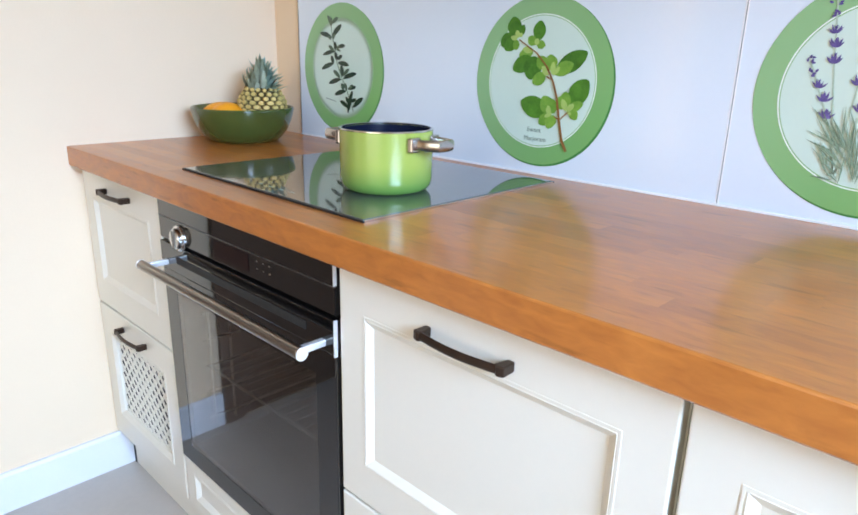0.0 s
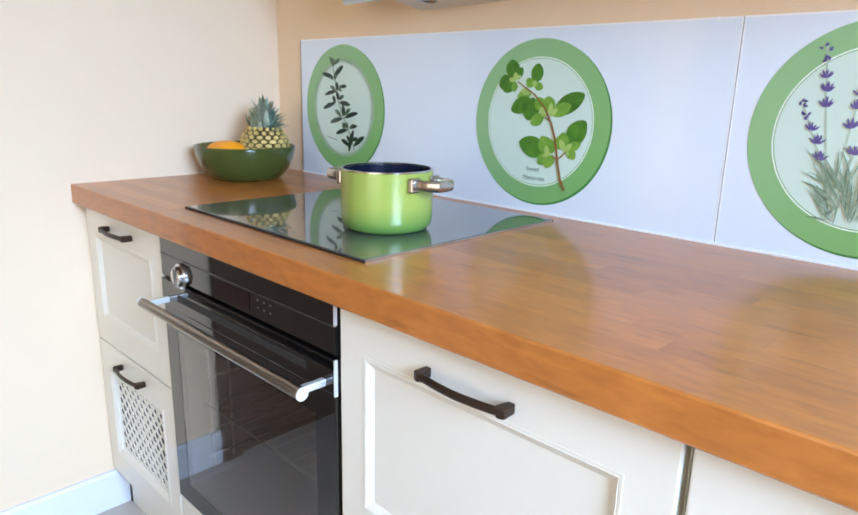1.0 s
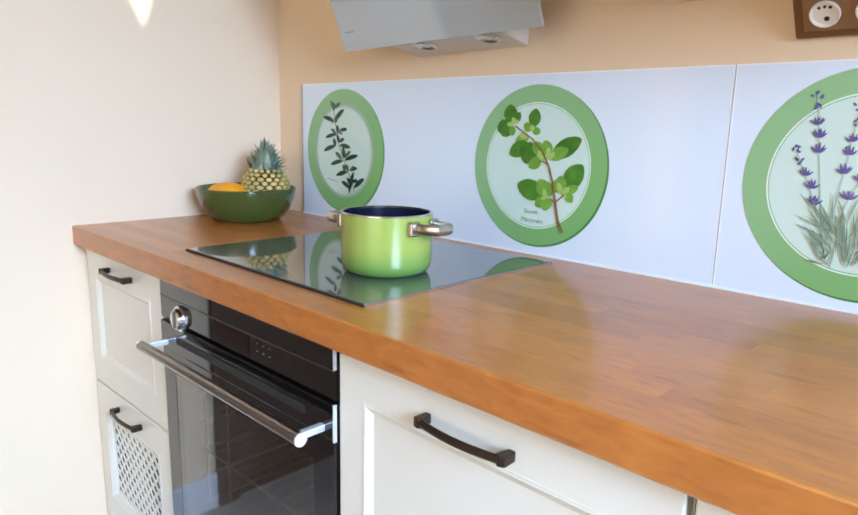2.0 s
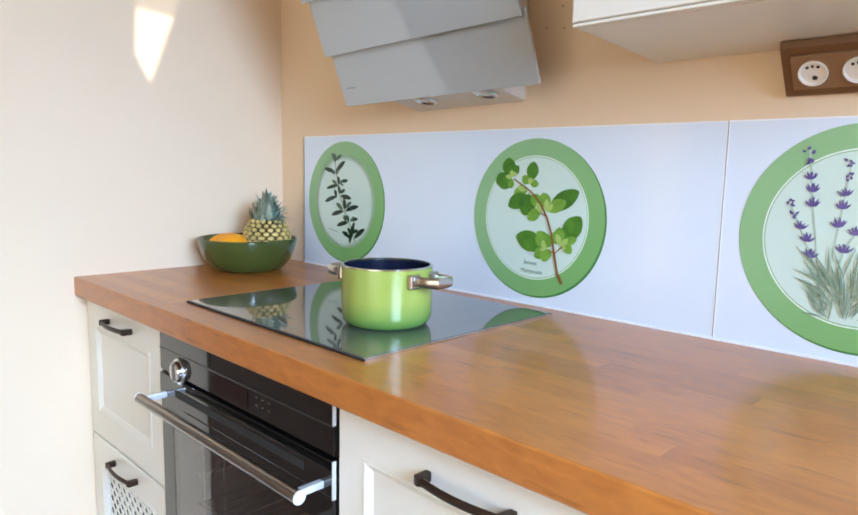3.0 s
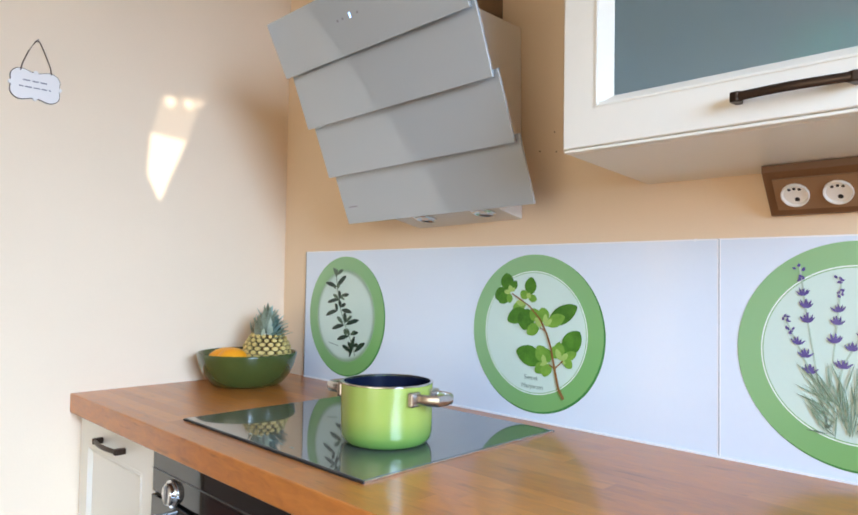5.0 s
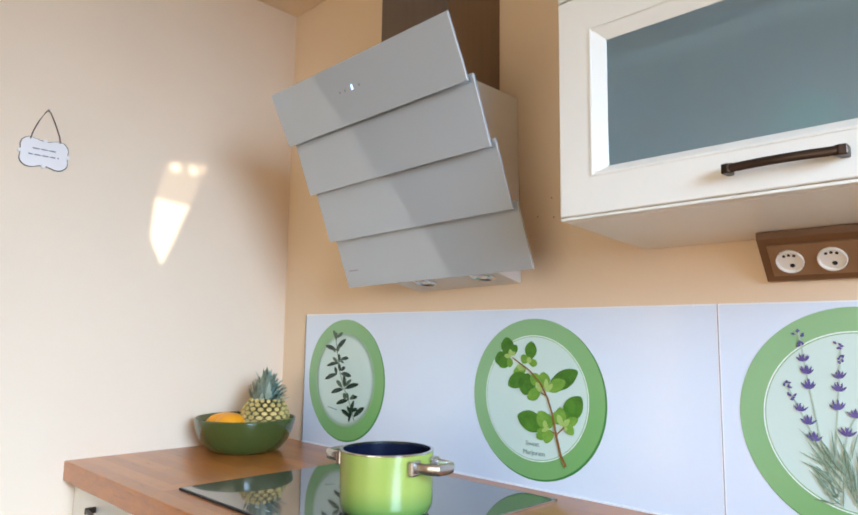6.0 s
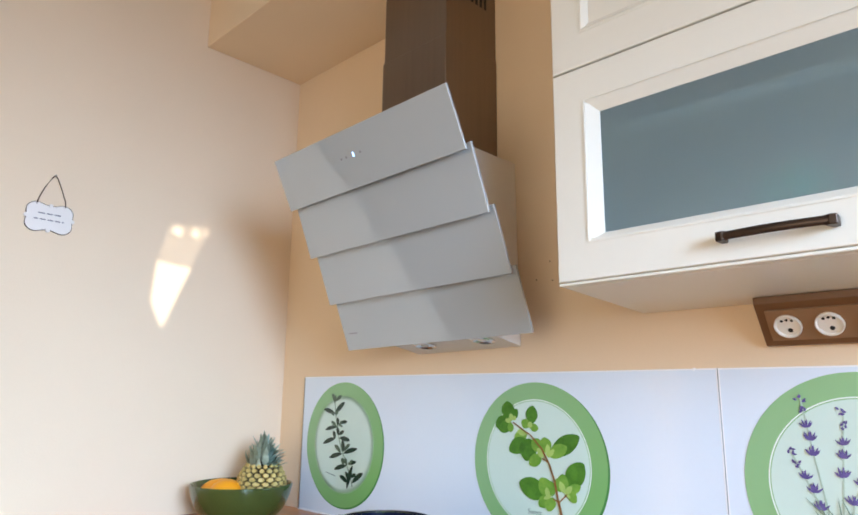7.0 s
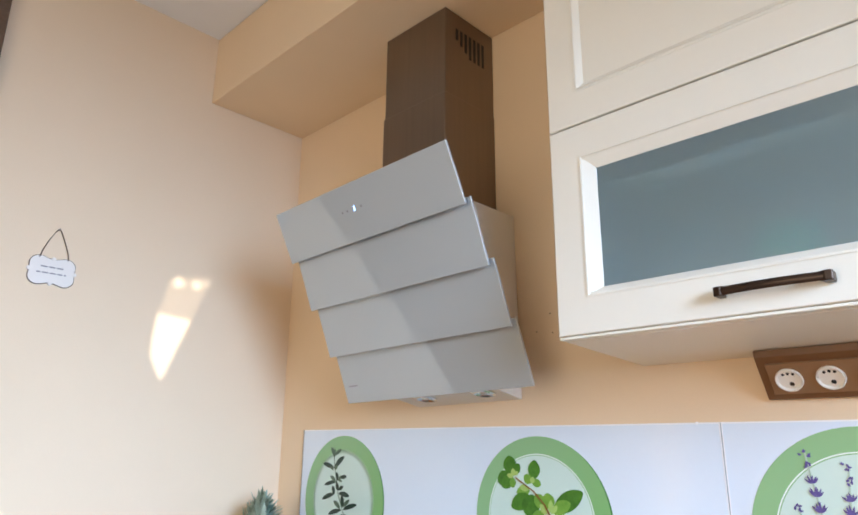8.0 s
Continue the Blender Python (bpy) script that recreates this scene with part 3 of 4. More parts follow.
for x in (CX0 + 0.012, CX1 - 0.012):
    bm = bmesh.new()
    for y in (FY + 0.06, FY + 0.11, -0.15):
        join(bm, tube([(x, y, 0.30), (x, y, 0.61)], 0.0028, 8))
    for k in range(5):
        join(bm, tube([(x, FY + 0.045, 0.32 + k * 0.065), (x, -0.13, 0.32 + k * 0.065)], 0.0028, 8))
    part("side_rack", bm, M_STEEL, oven, "chrome wire shelf runners", True)
bm = bmesh.new()
for y in (FY + 0.05, -0.16):
    join(bm, tube([(CX0 + 0.016, y, 0.455), (CX1 - 0.016, y, 0.455)], 0.003, 8))
for k in range(15):
    x = CX0 + 0.03 + k * (CX1 - CX0 - 0.06) / 14
    join(bm, tube([(x, FY + 0.05, 0.458), (x, -0.16, 0.458)], 0.0018, 6))
part("wire_shelf", bm, M_DARKSTEEL, oven, "steel wire oven shelf", True)
cp = part("control_panel", box(OX0, OX1, OY, FY + 0.010, 0.757, 0.846, 0.002), M_BLACK, oven, "black glass control panel")
part("trim", box(OX0, OX1, OY - 0.0015, OY + 0.004, 0.8040, 0.8058), M_DARKSTEEL, cp)
part("edge_trim", box(OX1 - 0.0016, OX1 + 0.0006, OY - 0.0018, OY + 0.004, 0.8065, 0.845), M_BRIGHT, cp)
kx, kz = OX0 + 0.096, 0.772
kb = lathe([(0, 0.015), (0.0185, 0.015), (0.021, 0.013), (0.022, 0.006), (0.027, 0.005), (0.028, 0), (0, 0)], (0, 0, 0), 48)
kb.transform(Matrix.Translation((kx, OY, kz)) @ Matrix.Rotation(radians(90), 4, "X"))
knob = part("knob", kb, M_CHROME, cp, "polished steel knob", True)
part("knob_grip", box(kx - 0.0035, kx + 0.0035, OY - 0.018, OY - 0.0145, kz - 0.018, kz + 0.018, 0.001), M_STEEL, knob)
part("display", box(OX0 + 0.240, OX0 + 0.362, OY - 0.0012, OY, 0.767, 0.799), M_DISPLAY, cp, "dark red display")
for k in range(3):
    for r in range(2):
        part("touch_icon", box(OX0 + 0.388 + k * 0.020, OX0 + 0.393 + k * 0.020, OY - 0.0006, OY + 0.001, 0.778 + r * 0.014, 0.7808 + r * 0.014), M_STEEL, cp)
door_o = part("oven_door", frame_mesh(OX0, OX1, 0.212, 0.6895, OY, 0.012, 0.055, 0.050), M_BLACK, oven, "black glass oven door")
part("top_rail", box(OX0, OX1, OY - 0.002, FY + 0.008, 0.690, 0.750, 0.0015), M_BLACK, door_o)
part("edge_trim", box(OX1 - 0.0016, OX1 + 0.0006, OY - 0.0026, OY + 0.004, 0.688, 0.750), M_BRIGHT, door_o)
part("vent_slot", box(OX0 + 0.075, OX1 - 0.075, OY - 0.0032, OY, 0.712, 0.727), M_MATBLACK, door_o)
M_OVENGLASS = material("smoked_oven_glass", (0.56, 0.51, 0.48), 0.03, 0, vary=0.03, scale=3)
M_OVENGLASS.node_tree.nodes["Principled BSDF"].inputs["Transmission Weight"].default_value = 1.0
M_OVENGLASS.node_tree.nodes["Principled BSDF"].inputs["IOR"].default_value = 1.75
pane = part("inner_window", box(OX0 + 0.0552, OX1 - 0.0552, OY + 0.0005, OY + 0.0045, 0.2622, 0.6393), M_OVENGLASS, door_o, "smoked glass window")
pane.visible_shadow = False
hz, hy = 0.706, OY - 0.053
hd = part("handle", tube([(OX0 + 0.015, hy, hz), (OX1 - 0.015, hy, hz)], 0.0105, 24), M_STEEL, door_o, "brushed steel bar handle", True)
# strong light on posts and caps is put into their near-white steel
for s in (OX0 + 0.028, OX1 - 0.028):
    part("handle_post", box(s - 0.006, s + 0.006, hy, OY - 0.001, hz - 0.006, hz + 0.006, 0.002), M_BRIGHT, hd)
for s in (OX0 + 0.0145, OX1 - 0.0145):
    part("end_cap", tube([(s - 0.0012, hy, hz), (s + 0.0012, hy, hz)], 0.0112, 24), M_BRIGHT, hd)

# ---- worktop of glued staves ----
top = thing("worktop", (1.5, -0.3, CT0), "oiled orange-brown beech block worktop with glued staves", "worktop")
rng = random.Random(5)
rows_n = 16
row_w = -CTF / rows_n
for r in range(rows_n):
    y0, y1 = CTF + r * row_w, CTF + (r + 1) * row_w
    x = 0.001
    first = rng.uniform(0.15, 0.6)
    while x < 3.0:
        x2 = min(3.0, x + (1.92 if r == 0 else first if x < 0.01 else rng.uniform(0.22, 0.52)))
        if r == 0:
            bm = prism([(y1, CT0), (y1, CT1), (y0 + 0.003, CT1), (y0 + 0.0009, CT1 - 0.0009), (y0, CT1 - 0.003), (y0, CT0 + 0.003), (y0 + 0.003, CT0)], "x", x, x2)
        else:
            bm = box(x, x2, y0, y1, CT0, CT1)
        part("stave", bm, M_WOOD, top)
        x = x2

# ---- hob ----
HX0, HX1, HY0, HY1 = 0.494, 1.083, -0.563, -0.059
hob = thing("hob", ((HX0 + HX1) / 2, -0.32, CT1), "black glass induction hob set on the worktop", "hob")
part("glass_plate", box(HX0 + 0.003, HX1 - 0.003, HY0 + 0.003, HY1 - 0.003, CT1 + 0.0005, CT1 + 0.0050, 0.0012), M_HOB, hob)
for a in ((HX0, HX1, HY0, HY0 + 0.0028), (HX0, HX1, HY1 - 0.0028, HY1), (HX0, HX0 + 0.0028, HY0 + 0.003, HY1 - 0.003), (HX1 - 0.0018, HX1, HY0 + 0.003, HY1 - 0.003)):
    part("trim", box(*a, CT1 + 0.0002, CT1 + 0.0040), M_CHROME if a[0] > 1 else M_MATBLACK, hob)
for k in range(5):
    part("touch_mark", box(HX0 + 0.21 + k * 0.035, HX0 + 0.222 + k * 0.035, HY0 + 0.030, HY0 + 0.034, CT1 + 0.0049, CT1 + 0.0052), M_INK, hob)

# ---- glass splashbacks with herb prints ----
PZ0, PZ1, PY = CT1 + 0.003, 1.287, -0.006


def leaf_shape(cx, cz, length, width, angle, y, thick=0.0004, bend=0.0, taper=0.8, blunt=1.0):
    """A flat pointed leaf whose base is at (cx, cz)."""
    pts, n = [], 13
    ca, sa = math.cos(angle), math.sin(angle)
    for side in (1, -1):
        for k in (range(n) if side > 0 else range(n - 1, -1, -1)):
            t = (1 - math.cos(math.pi * k / (n - 1))) / 2
            if side < 0 and k in (0, n - 1):
                continue
            w = width / 2 * math.sin(math.pi * t ** taper) ** blunt * side
            u, v = t * length, w + bend * length * t * t
            pts.append((cx + u * ca - v * sa, cz + u * sa + v * ca))
    return prism(pts, "y", y - thick, y)


def stroke(pts, w, y, thick=0.0004):
    """A flat brush stroke through (x, z) points."""
    bm = bmesh.new()
    for (x0, z0), (x1, z1) in zip(pts, pts[1:]):
        d = Vector((x1 - x0, z1 - z0)).normalized() * w / 2
        q = [(x0 - d.y - d.x * .5, z0 + d.x - d.y * .5), (x0 + d.y - d.x * .5, z0 - d.x - d.y * .5), (x1 + d.y + d.x * .5, z1 - d.x + d.y * .5), (x1 - d.y + d.x * .5, z1 + d.x + d.y * .5)]
        join(bm, prism(q, "y", y - thick, y))
    return bm


def plate(parent, cx, cz, r, faded=False):
    # drop shadow drawn into the print, offset down and to the right
    part("print_shadow", ring_y(cx + 0.0030, cz - 0.0026, r * 0.9, r * 1.006, PY - 0.0004, PY + 0.001), M_RINGSHADOW, parent)
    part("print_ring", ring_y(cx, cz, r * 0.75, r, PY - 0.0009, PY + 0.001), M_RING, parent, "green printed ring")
    part("print_disc", prism(disc_pts(cx, cz, r * 0.765), "y", PY - 0.0012, PY + 0.001), M_DISC, parent, "pale mint printed disc")
    if faded:
        for k in range(5):
            part("print_fade", ring_y(cx, cz, r * (0.765 - 0.016 * k), r * (0.785 - 0.016 * k), PY - 0.0013, PY + 0.001), M_FADE[k], parent)
        return
    part("print_line", ring_y(cx, cz, r * 0.775, r * 0.787, PY - 0.0013, PY + 0.001), M_LINE, parent, "thin white printed line")


def text_on(parent, words, x, z, size, y, mat):
    cu = bpy.data.curves.new("lettering", "FONT")
    cu.body, cu.size, cu.extrude, cu.align_x = words, size, 0.0003, "CENTER"
    ob = new("tmp_text", cu)
    bpy.context.view_layer.update()
    me = bpy.data.meshes.new_from_object(ob.evaluated_get(bpy.context.evaluated_depsgraph_get()))
    bpy.data.objects.remove(ob)
    me.transform(Matrix.Translation(Vector((x, y, z)) - origin_of(parent)) @ Matrix.Rotation(radians(90), 4, "X"))
    me.materials.clear()
    me.materials.append(mat)
    t = new("lettering", me)
    t.parent = parent
    return t


pan_a = thing("splashback", (0.76, 0, PZ0), "pale blue glass splashback with rosemary and marjoram prints", "splashback", "splashbacks")
part("glass_sheet", box(0.131, 1.3885, PY, -0.0005, PZ0, PZ1, 0.0008), M_PANEL, pan_a)
part("polished_edge", box(0.131, 1.3868, PY - 0.0004, PY + 0.003, PZ1 - 0.0022, PZ1 + 0.0004), M_SEAL, pan_a, "pale polished glass edge")
part("polished_edge", box(1.3868, 1.3890, PY - 0.0004, PY + 0.003, PZ0, PZ1 + 0.0004), M_SEAL, pan_a)
# shadow along the left edge of the glass, put in as a grey strip
part("polished_edge", box(0.1292, 0.1309, PY - 0.0004, -0.0005, PZ0, PZ1), M_SHADEJOINT, pan_a, "grey-green strip painted as the shadow at the sheet's edge")
part("clip", box(1.346, 1.3485, PY - 0.0012, -0.0005, PZ1 - 0.004, PZ1 + 0.0015), M_SEAL, pan_a, "small white fixing clip")
pan_b = thing("splashback", (1.99, 0, PZ0), "pale blue glass splashback with a lavender print", "splashback", "splashbacks")
part("glass_sheet", box(1.3915, 2.60, PY, -0.0005, PZ0, PZ1, 0.0008), M_PANEL, pan_b)
part("polished_edge", box(1.3930, 2.60, PY - 0.0004, PY + 0.003, PZ1 - 0.0022, PZ1 + 0.0004), M_SEAL, pan_b, "pale polished glass edge")
part("polished_edge", box(1.3908, 1.3930, PY - 0.0004, PY + 0.003, PZ0, PZ1 + 0.0004), M_SEAL, pan_b)
solo("joint_seal", box(1.3891, 1.3907, -0.0050, -0.0005, PZ0, PZ1), M_SHADEJOINT, "thin grey joint between the glass sheets", "seal", "structure")
solo("sealing_strip", box(0.131, 2.60, -0.010, -0.0005, CT1 + 0.0003, CT1 + 0.0042), M_SEAL, "thin white seal between worktop and glass", "seal", "structure")

C1, C2, C3, R = (0.3285, 1.098), (0.9925, 1.0935), (1.600, 1.099), 0.1715
YP = PY - 0.0014
plate(pan_a, *C1, R, True)
plate(pan_a, *C2, R)
plate(pan_b, *C3, 0.178)


def uv(c, u, v, r=R):
    return (c[0] + u * r, c[1] + v * r)


# rosemary: whorls of narrow dark leaves on an upright stem; u, v of the leaf's base, length, width, heading, 0 dark or 1 grey
ROS = ((-.27, .81), (-.21, .47), (-.14, .25), (-.11, .10), (.01, -.14), (.14, -.34), (.25, -.54), (.29, -.65))
part("print_stem", stroke([uv(C1, *p) for p in ROS], 0.0030, YP - 0.0001), M_LEAFG, pan_a)
WHORLS_UP = ((-.24, .67, .16, .05, 121, 1), (-.22, .69, .17, .05, 31, 1), (-.24, .65, .13, .05, 87, 1), (-.23, .48, .29, .06, 166, 0), (-.23, .48, .30, .07, 38, 0), (-.21, .45, .10, .05, 54, 1), (-.25, .45, .08, .04, 144, 1))
WHORLS_MID = ((-.15, .27, .31, .05, 190, 0), (-.17, .27, .16, .05, 150, 1), (-.14, .28, .13, .06, 93, 0), (-.07, .33, .17, .05, 10, 0), (-.10, .28, .10, .04, 56, 1), (-.11, .30, .10, .03, -13, 1),
              (-.19, .08, .32, .06, 196, 0), (-.20, .07, .13, .06, 109, 0), (-.08, .09, .26, .06, -5, 0), (-.11, .13, .13, .06, 105, 0), (-.09, .14, .13, .05, 29, 0))
WHORLS_LOW = ((.00, -.16, .32, .06, 193, 0), (-.03, -.14, .19, .06, 146, 1), (.05, -.15, .33, .06, 16, 0), (.03, -.12, .17, .07, 97, 0), (.05, -.11, .18, .05, 38, 1),
              (.12, -.34, .29, .06, 193, 0), (.06, -.33, .11, .07, 115, 1), (.17, -.31, .20, .05, 14, 0), (.13, -.34, .12, .05, 103, 1), (.20, -.31, .11, .04, 41, 1),
              (.16, -.69, .36, .07, 72, 0), (.18, -.60, .22, .06, 155, 0), (.23, -.57, .17, .06, 130, 0), (.29, -.59, .29, .07, 34, 0), (.24, -.51, .14, .05, 24, 0))
for k, (u, v, ln, wd, an, grey) in enumerate(WHORLS_UP + WHORLS_MID + WHORLS_LOW):
    turn = 1 if math.cos(radians(an)) > 0 else -1
    part("print_leaf", leaf_shape(*uv(C1, u, v), R * ln * 1.06, R * wd * 1.28, radians(an + 6 * turn), YP - 0.0003 - 0.00003 * k, bend=-0.12 * turn, taper=1.1, blunt=0.55), M_LEAFS if grey else M_LEAFD, pan_a)
part("print_caption", stroke([uv(C1, -.42, -.48), uv(C1, -.16, -.52)], 0.0024, YP), M_INK, pan_a)

# sweet marjoram
MAR = ((-.33, .49), (-.06, .34), (.10, .19), (.21, .01), (.28, -.18), (.33, -.42), (.39, -.66), (.46, -.78))
for k, (p, q) in enumerate(zip(MAR, MAR[1:])):
    part("print_stem", stroke([uv(C2, *p), uv(C2, *q)], 0.0026 + 0.0006 * k, YP - 0.0022 - 0.00004 * k), M_STEM, pan_a)
for p, q in (((.34, -.42), (.45, -.32)), ((.33, -.42), (.26, -.39)), ((.20, .03), (.11, .07))):
    part("print_stem", stroke([uv(C2, *p), uv(C2, *q)], 0.0026, YP - 0.0021), M_STEM, pan_a)
# u, v of the leaf's base, length, width, heading, 0 dark, 1 light, 2 pale
SPRIG_TIP = ((-.41, .53, .22, .21, 97, 0), (-.36, .53, .15, .11, 56, 0), (-.40, .51, .23, .20, 197, 0), (-.38, .50, .21, .16, 216, 0), (-.38, .49, .12, .10, 267, 1), (-.37, .50, .10, .06, 169, 2), (-.36, .51, .09, .07, 103, 2), (-.34, .52, .06, .05, 49, 2))
SPRIG_UPPER = ((-.06, .48, .22, .18, 83, 0), (-.09, .44, .13, .12, 144, 1), (-.08, .45, .13, .10, -11, 1), (-.09, .43, .08, .07, 66, 2), (-.12, .35, .20, .13, 192, 1), (-.12, .36, .15, .08, 171, 2))
SPRIG_MID = ((-.12, .28, .31, .20, 207, 0), (-.08, .30, .27, .26, 256, 0), (.09, .16, .18, .16, 134, 1), (.17, .14, .18, .18, 100, 1), (.09, .10, .21, .15, 212, 1), (.11, .12, .10, .07, 140, 2),
             (.23, .13, .45, .22, 29, 0), (.20, .11, .28, .16, 24, 1), (.18, .10, .14, .07, 85, 2), (.19, .09, .13, .06, 47, 2), (.13, .09, .10, .06, 153, 2))
SPRIG_LOW = ((.16, -.35, .41, .26, 166, 0), (.21, -.36, .23, .20, 125, 1), (.24, -.36, .17, .12, 97, 1), (.19, -.38, .18, .14, 217, 1), (.22, -.38, .16, .14, 254, 1), (.24, -.37, .13, .10, 270, 1), (.18, -.38, .11, .07, 100, 2), (.23, -.35, .12, .05, 205, 2))
SPRIG_SIDE = ((.45, -.24, .36, .25, 51, 0), (.39, -.30, .20, .16, 88, 1), (.36, -.30, .15, .13, 109, 1), (.45, -.29, .20, .11, 23, 1), (.47, -.28, .15, .12, -49, 1), (.42, -.31, .14, .08, 117, 2), (.43, -.31, .12, .07, 43, 2), (.42, -.31, .08, .04, -29, 2))
for k, (u, v, ln, wd, an, tone) in enumerate(SPRIG_TIP + SPRIG_UPPER + SPRIG_MID + SPRIG_LOW + SPRIG_SIDE):
    part("print_leaf", leaf_shape(*uv(C2, u, v), R * ln * 1.05, R * wd * 1.02, radians(an), YP - 0.0002 - 0.00004 * k, taper=1.0, blunt=0.62), (M_LEAF, M_LEAFL, M_LEAFP)[tone], pan_a)
text_on(pan_a, "Sweet", *uv(C2, -.03, -.60), 0.0145, YP - 0.0004, M_INK)
text_on(pan_a, "Marjoram", *uv(C2, -.01, -.71), 0.0145, YP - 0.0004, M_INK)

# lavender
R3 = 0.178
r3 = random.Random(8)
STALKS = (((-.45, .77), (-.44, .66), (-.42, .53), (-.40, .42), (-.39, .29)), ((-.57, .28), (-.53, .19), (-.47, .08), (-.41, -.03), (-.37, -.17)),
          ((-.12, .64), (-.13, .53), (-.14, .39), (-.15, .28), (-.17, .12)), ((.14, .40), (.10, .28), (.05, .17), (-.04, .06), (-.11, -.10)), ((.40, .24), (.34, .12), (.27, .0), (.20, -.12)))
for st in STALKS:
    foot = uv(C3, -.24 + r3.uniform(-.03, .08), -.66, R3)
    part("print_stem", stroke([uv(C3, *st[0], R3), uv(C3, *st[-1], R3), foot], 0.0026, YP - 0.0001), M_STALK, pan_b)
    for k, p in enumerate(st):
        x, z = uv(C3, *p, R3)
        if k < 2:
            # tight buds near the tip
            for j in range(5):
                part("print_petal", leaf_shape(x + r3.uniform(-.006, .004), z + r3.uniform(-.006, .006), 0.0065, 0.0036, radians(r3.uniform(-20, 70) + 90 * (j % 2)), YP - 0.0008 - 0.0001 * j, blunt=0.8), M_VIOLET, pan_b)
            continue
        sz = 0.0080 + 0.0011 * k
        for j, an in enumerate((22, 48, 76, 104, 132, 158)):
            part("print_petal", leaf_shape(x, z - sz * 0.35, sz * r3.uniform(1.05, 1.35), sz * 0.33, radians(an + r3.uniform(-8, 8)), YP - 0.0008 - 0.0001 * j, bend=0.30 * (1 if an < 90 else -1), blunt=0.8), M_VIOLET, pan_b)
for k in range(74):
    f = k / 73
    base = uv(C3, -.27 + .42 * f + r3.uniform(-.04, .04), -.76 + .42 * r3.random(), R3)
    an = radians(146 - 108 * f + r3.uniform(-34, 34))
    ln = R3 * r3.uniform(.18, .36)
    if math.hypot(base[0] + ln * math.cos(an) - C3[0], base[1] + ln * math.sin(an) - C3[1]) > 0.70 * R3:
        ln *= 0.55
    part("print_leaf", leaf_shape(*base, ln, 0.0024, an, YP - 0.00131 - 0.000023 * k, bend=r3.uniform(-.09, .09)), M_LEAFW if k % 5 == 0 else M_LEAFG, pan_b)

# ---- cooker hood ----
GX0, GX1 = 0.499, 1.080
HT, HB = Vector((0, -0.388, 1.804)), Vector((0, -0.129, 1.357))
slope = (HB - HT).normalized()
out = Vector((0, slope.z, -slope.y))           # towards the room
hood = thing("cooker_hood", (0.79, 0, 1.36), "white-grey glass slanted cooker hood with four overlapping panes", "cooker hood")
full = (HB - HT).length
pl = full / 4
for k in range(4):
    a = HT + slope * (pl * k - (0.010 if k else 0)) + out * (0.0 if k == 0 else -0.012)
    b = HT + slope * (pl * (k + 1)) + out * 0.010
    nrm = Vector((0, (b - a).normalized().z, -(b - a).normalized().y))
    q = [a, b, b - nrm * 0.006, a - nrm * 0.006]
    part("glass_pane", prism([(p.y, p.z) for p in q], "x", GX0, GX1, 0.0012), M_HOODGLASS, hood)
BX0, BX1 = 0.622, 0.950
p0, p1 = HT + slope * 0.012 - out * 0.021, HB - slope * 0.004 - out * 0.021
part("body", prism([(p0.y, p0.z - 0.02), (p1.y, p1.z), (p1.y + 0.004, 1.363), (-0.001, 1.342), (-0.001, 1.782), (-0.20, 1.782)], "x", BX0, BX1, 0.002), M_HOODBODY, hood, "beige painted hood body")
part("mount_frame", prism([(p0.y + .004, p0.z - 0.03), (p1.y + .004, p1.z + 0.02), (p1.y + 0.022, p1.z + 0.03), (p0.y + 0.03, p0.z - 0.035)], "x", GX0 + 0.06, GX1 - 0.06), M_HOODBODY, hood)
for x in (0.718, 0.900):
    tilt = Matrix.Translation((x, -0.078, 1.3560)) @ Matrix.Rotation(-math.atan2(0.021, 0.112), 4, "X")
    ring = lathe([(0.029, 0.001), (0.029, -0.0025), (0.024, -0.0045), (0.020, -0.001), (0.010, 0.0015), (0, 0.002)], (0, 0, 0), 32)
    ring.transform(tilt)
    spot = part("spotlight", ring, M_CHROME, hood, "round chrome spotlight", True)
    lens = lathe([(0.0095, -0.001), (0.0085, -0.0032), (0, -0.0042)], (0, 0, 0), 20)
    lens.transform(tilt)
    part("bulb", lens, M_WHITEPL, spot, "small white bulb", True)
# controls and maker's mark on the glass
fa, fb = HT, HT + slope * pl + out * 0.010
fd = (fb - fa).normalized()
fn = Vector((0, fd.z, -fd.y))


def on_pane(name, x0, x1, s0, s1, mat, a=fa, d=fd, n=fn):
    c = [a + d * s0 + n * 0.0006, a + d * s1 + n * 0.0006, a + d * s1 - n * 0.001, a + d * s0 - n * 0.001]
    part(name, prism([(p.y, p.z) for p in c], "x", x0, x1), mat, hood)


on_pane("indicator", 0.777, 0.781, 0.052, 0.063, M_LED)
for x in (0.735, 0.752, 0.800):
    on_pane("touch_mark", x, x + 0.005, 0.056, 0.0605, M_BARS)
la = HT + slope * (pl * 3 - 0.010) - out * 0.012
ld = (HB + out * 0.010 - la).normalized()
on_pane("maker_mark", 0.520, 0.552, 0.095, 0.0985, M_BARS, la, ld, Vector((0, ld.z, -ld.y)))
ch = part("chimney", box(0.671, 0.890, -0.189, -0.001, 2.06, 2.316, 0.002), M_CHIM, hood, "dark bronze steel chimney")
part("chimney_sleeve", box(0.669, 0.892, -0.192, -0.001, 1.783, 2.075, 0.002), M_CHIM, ch)
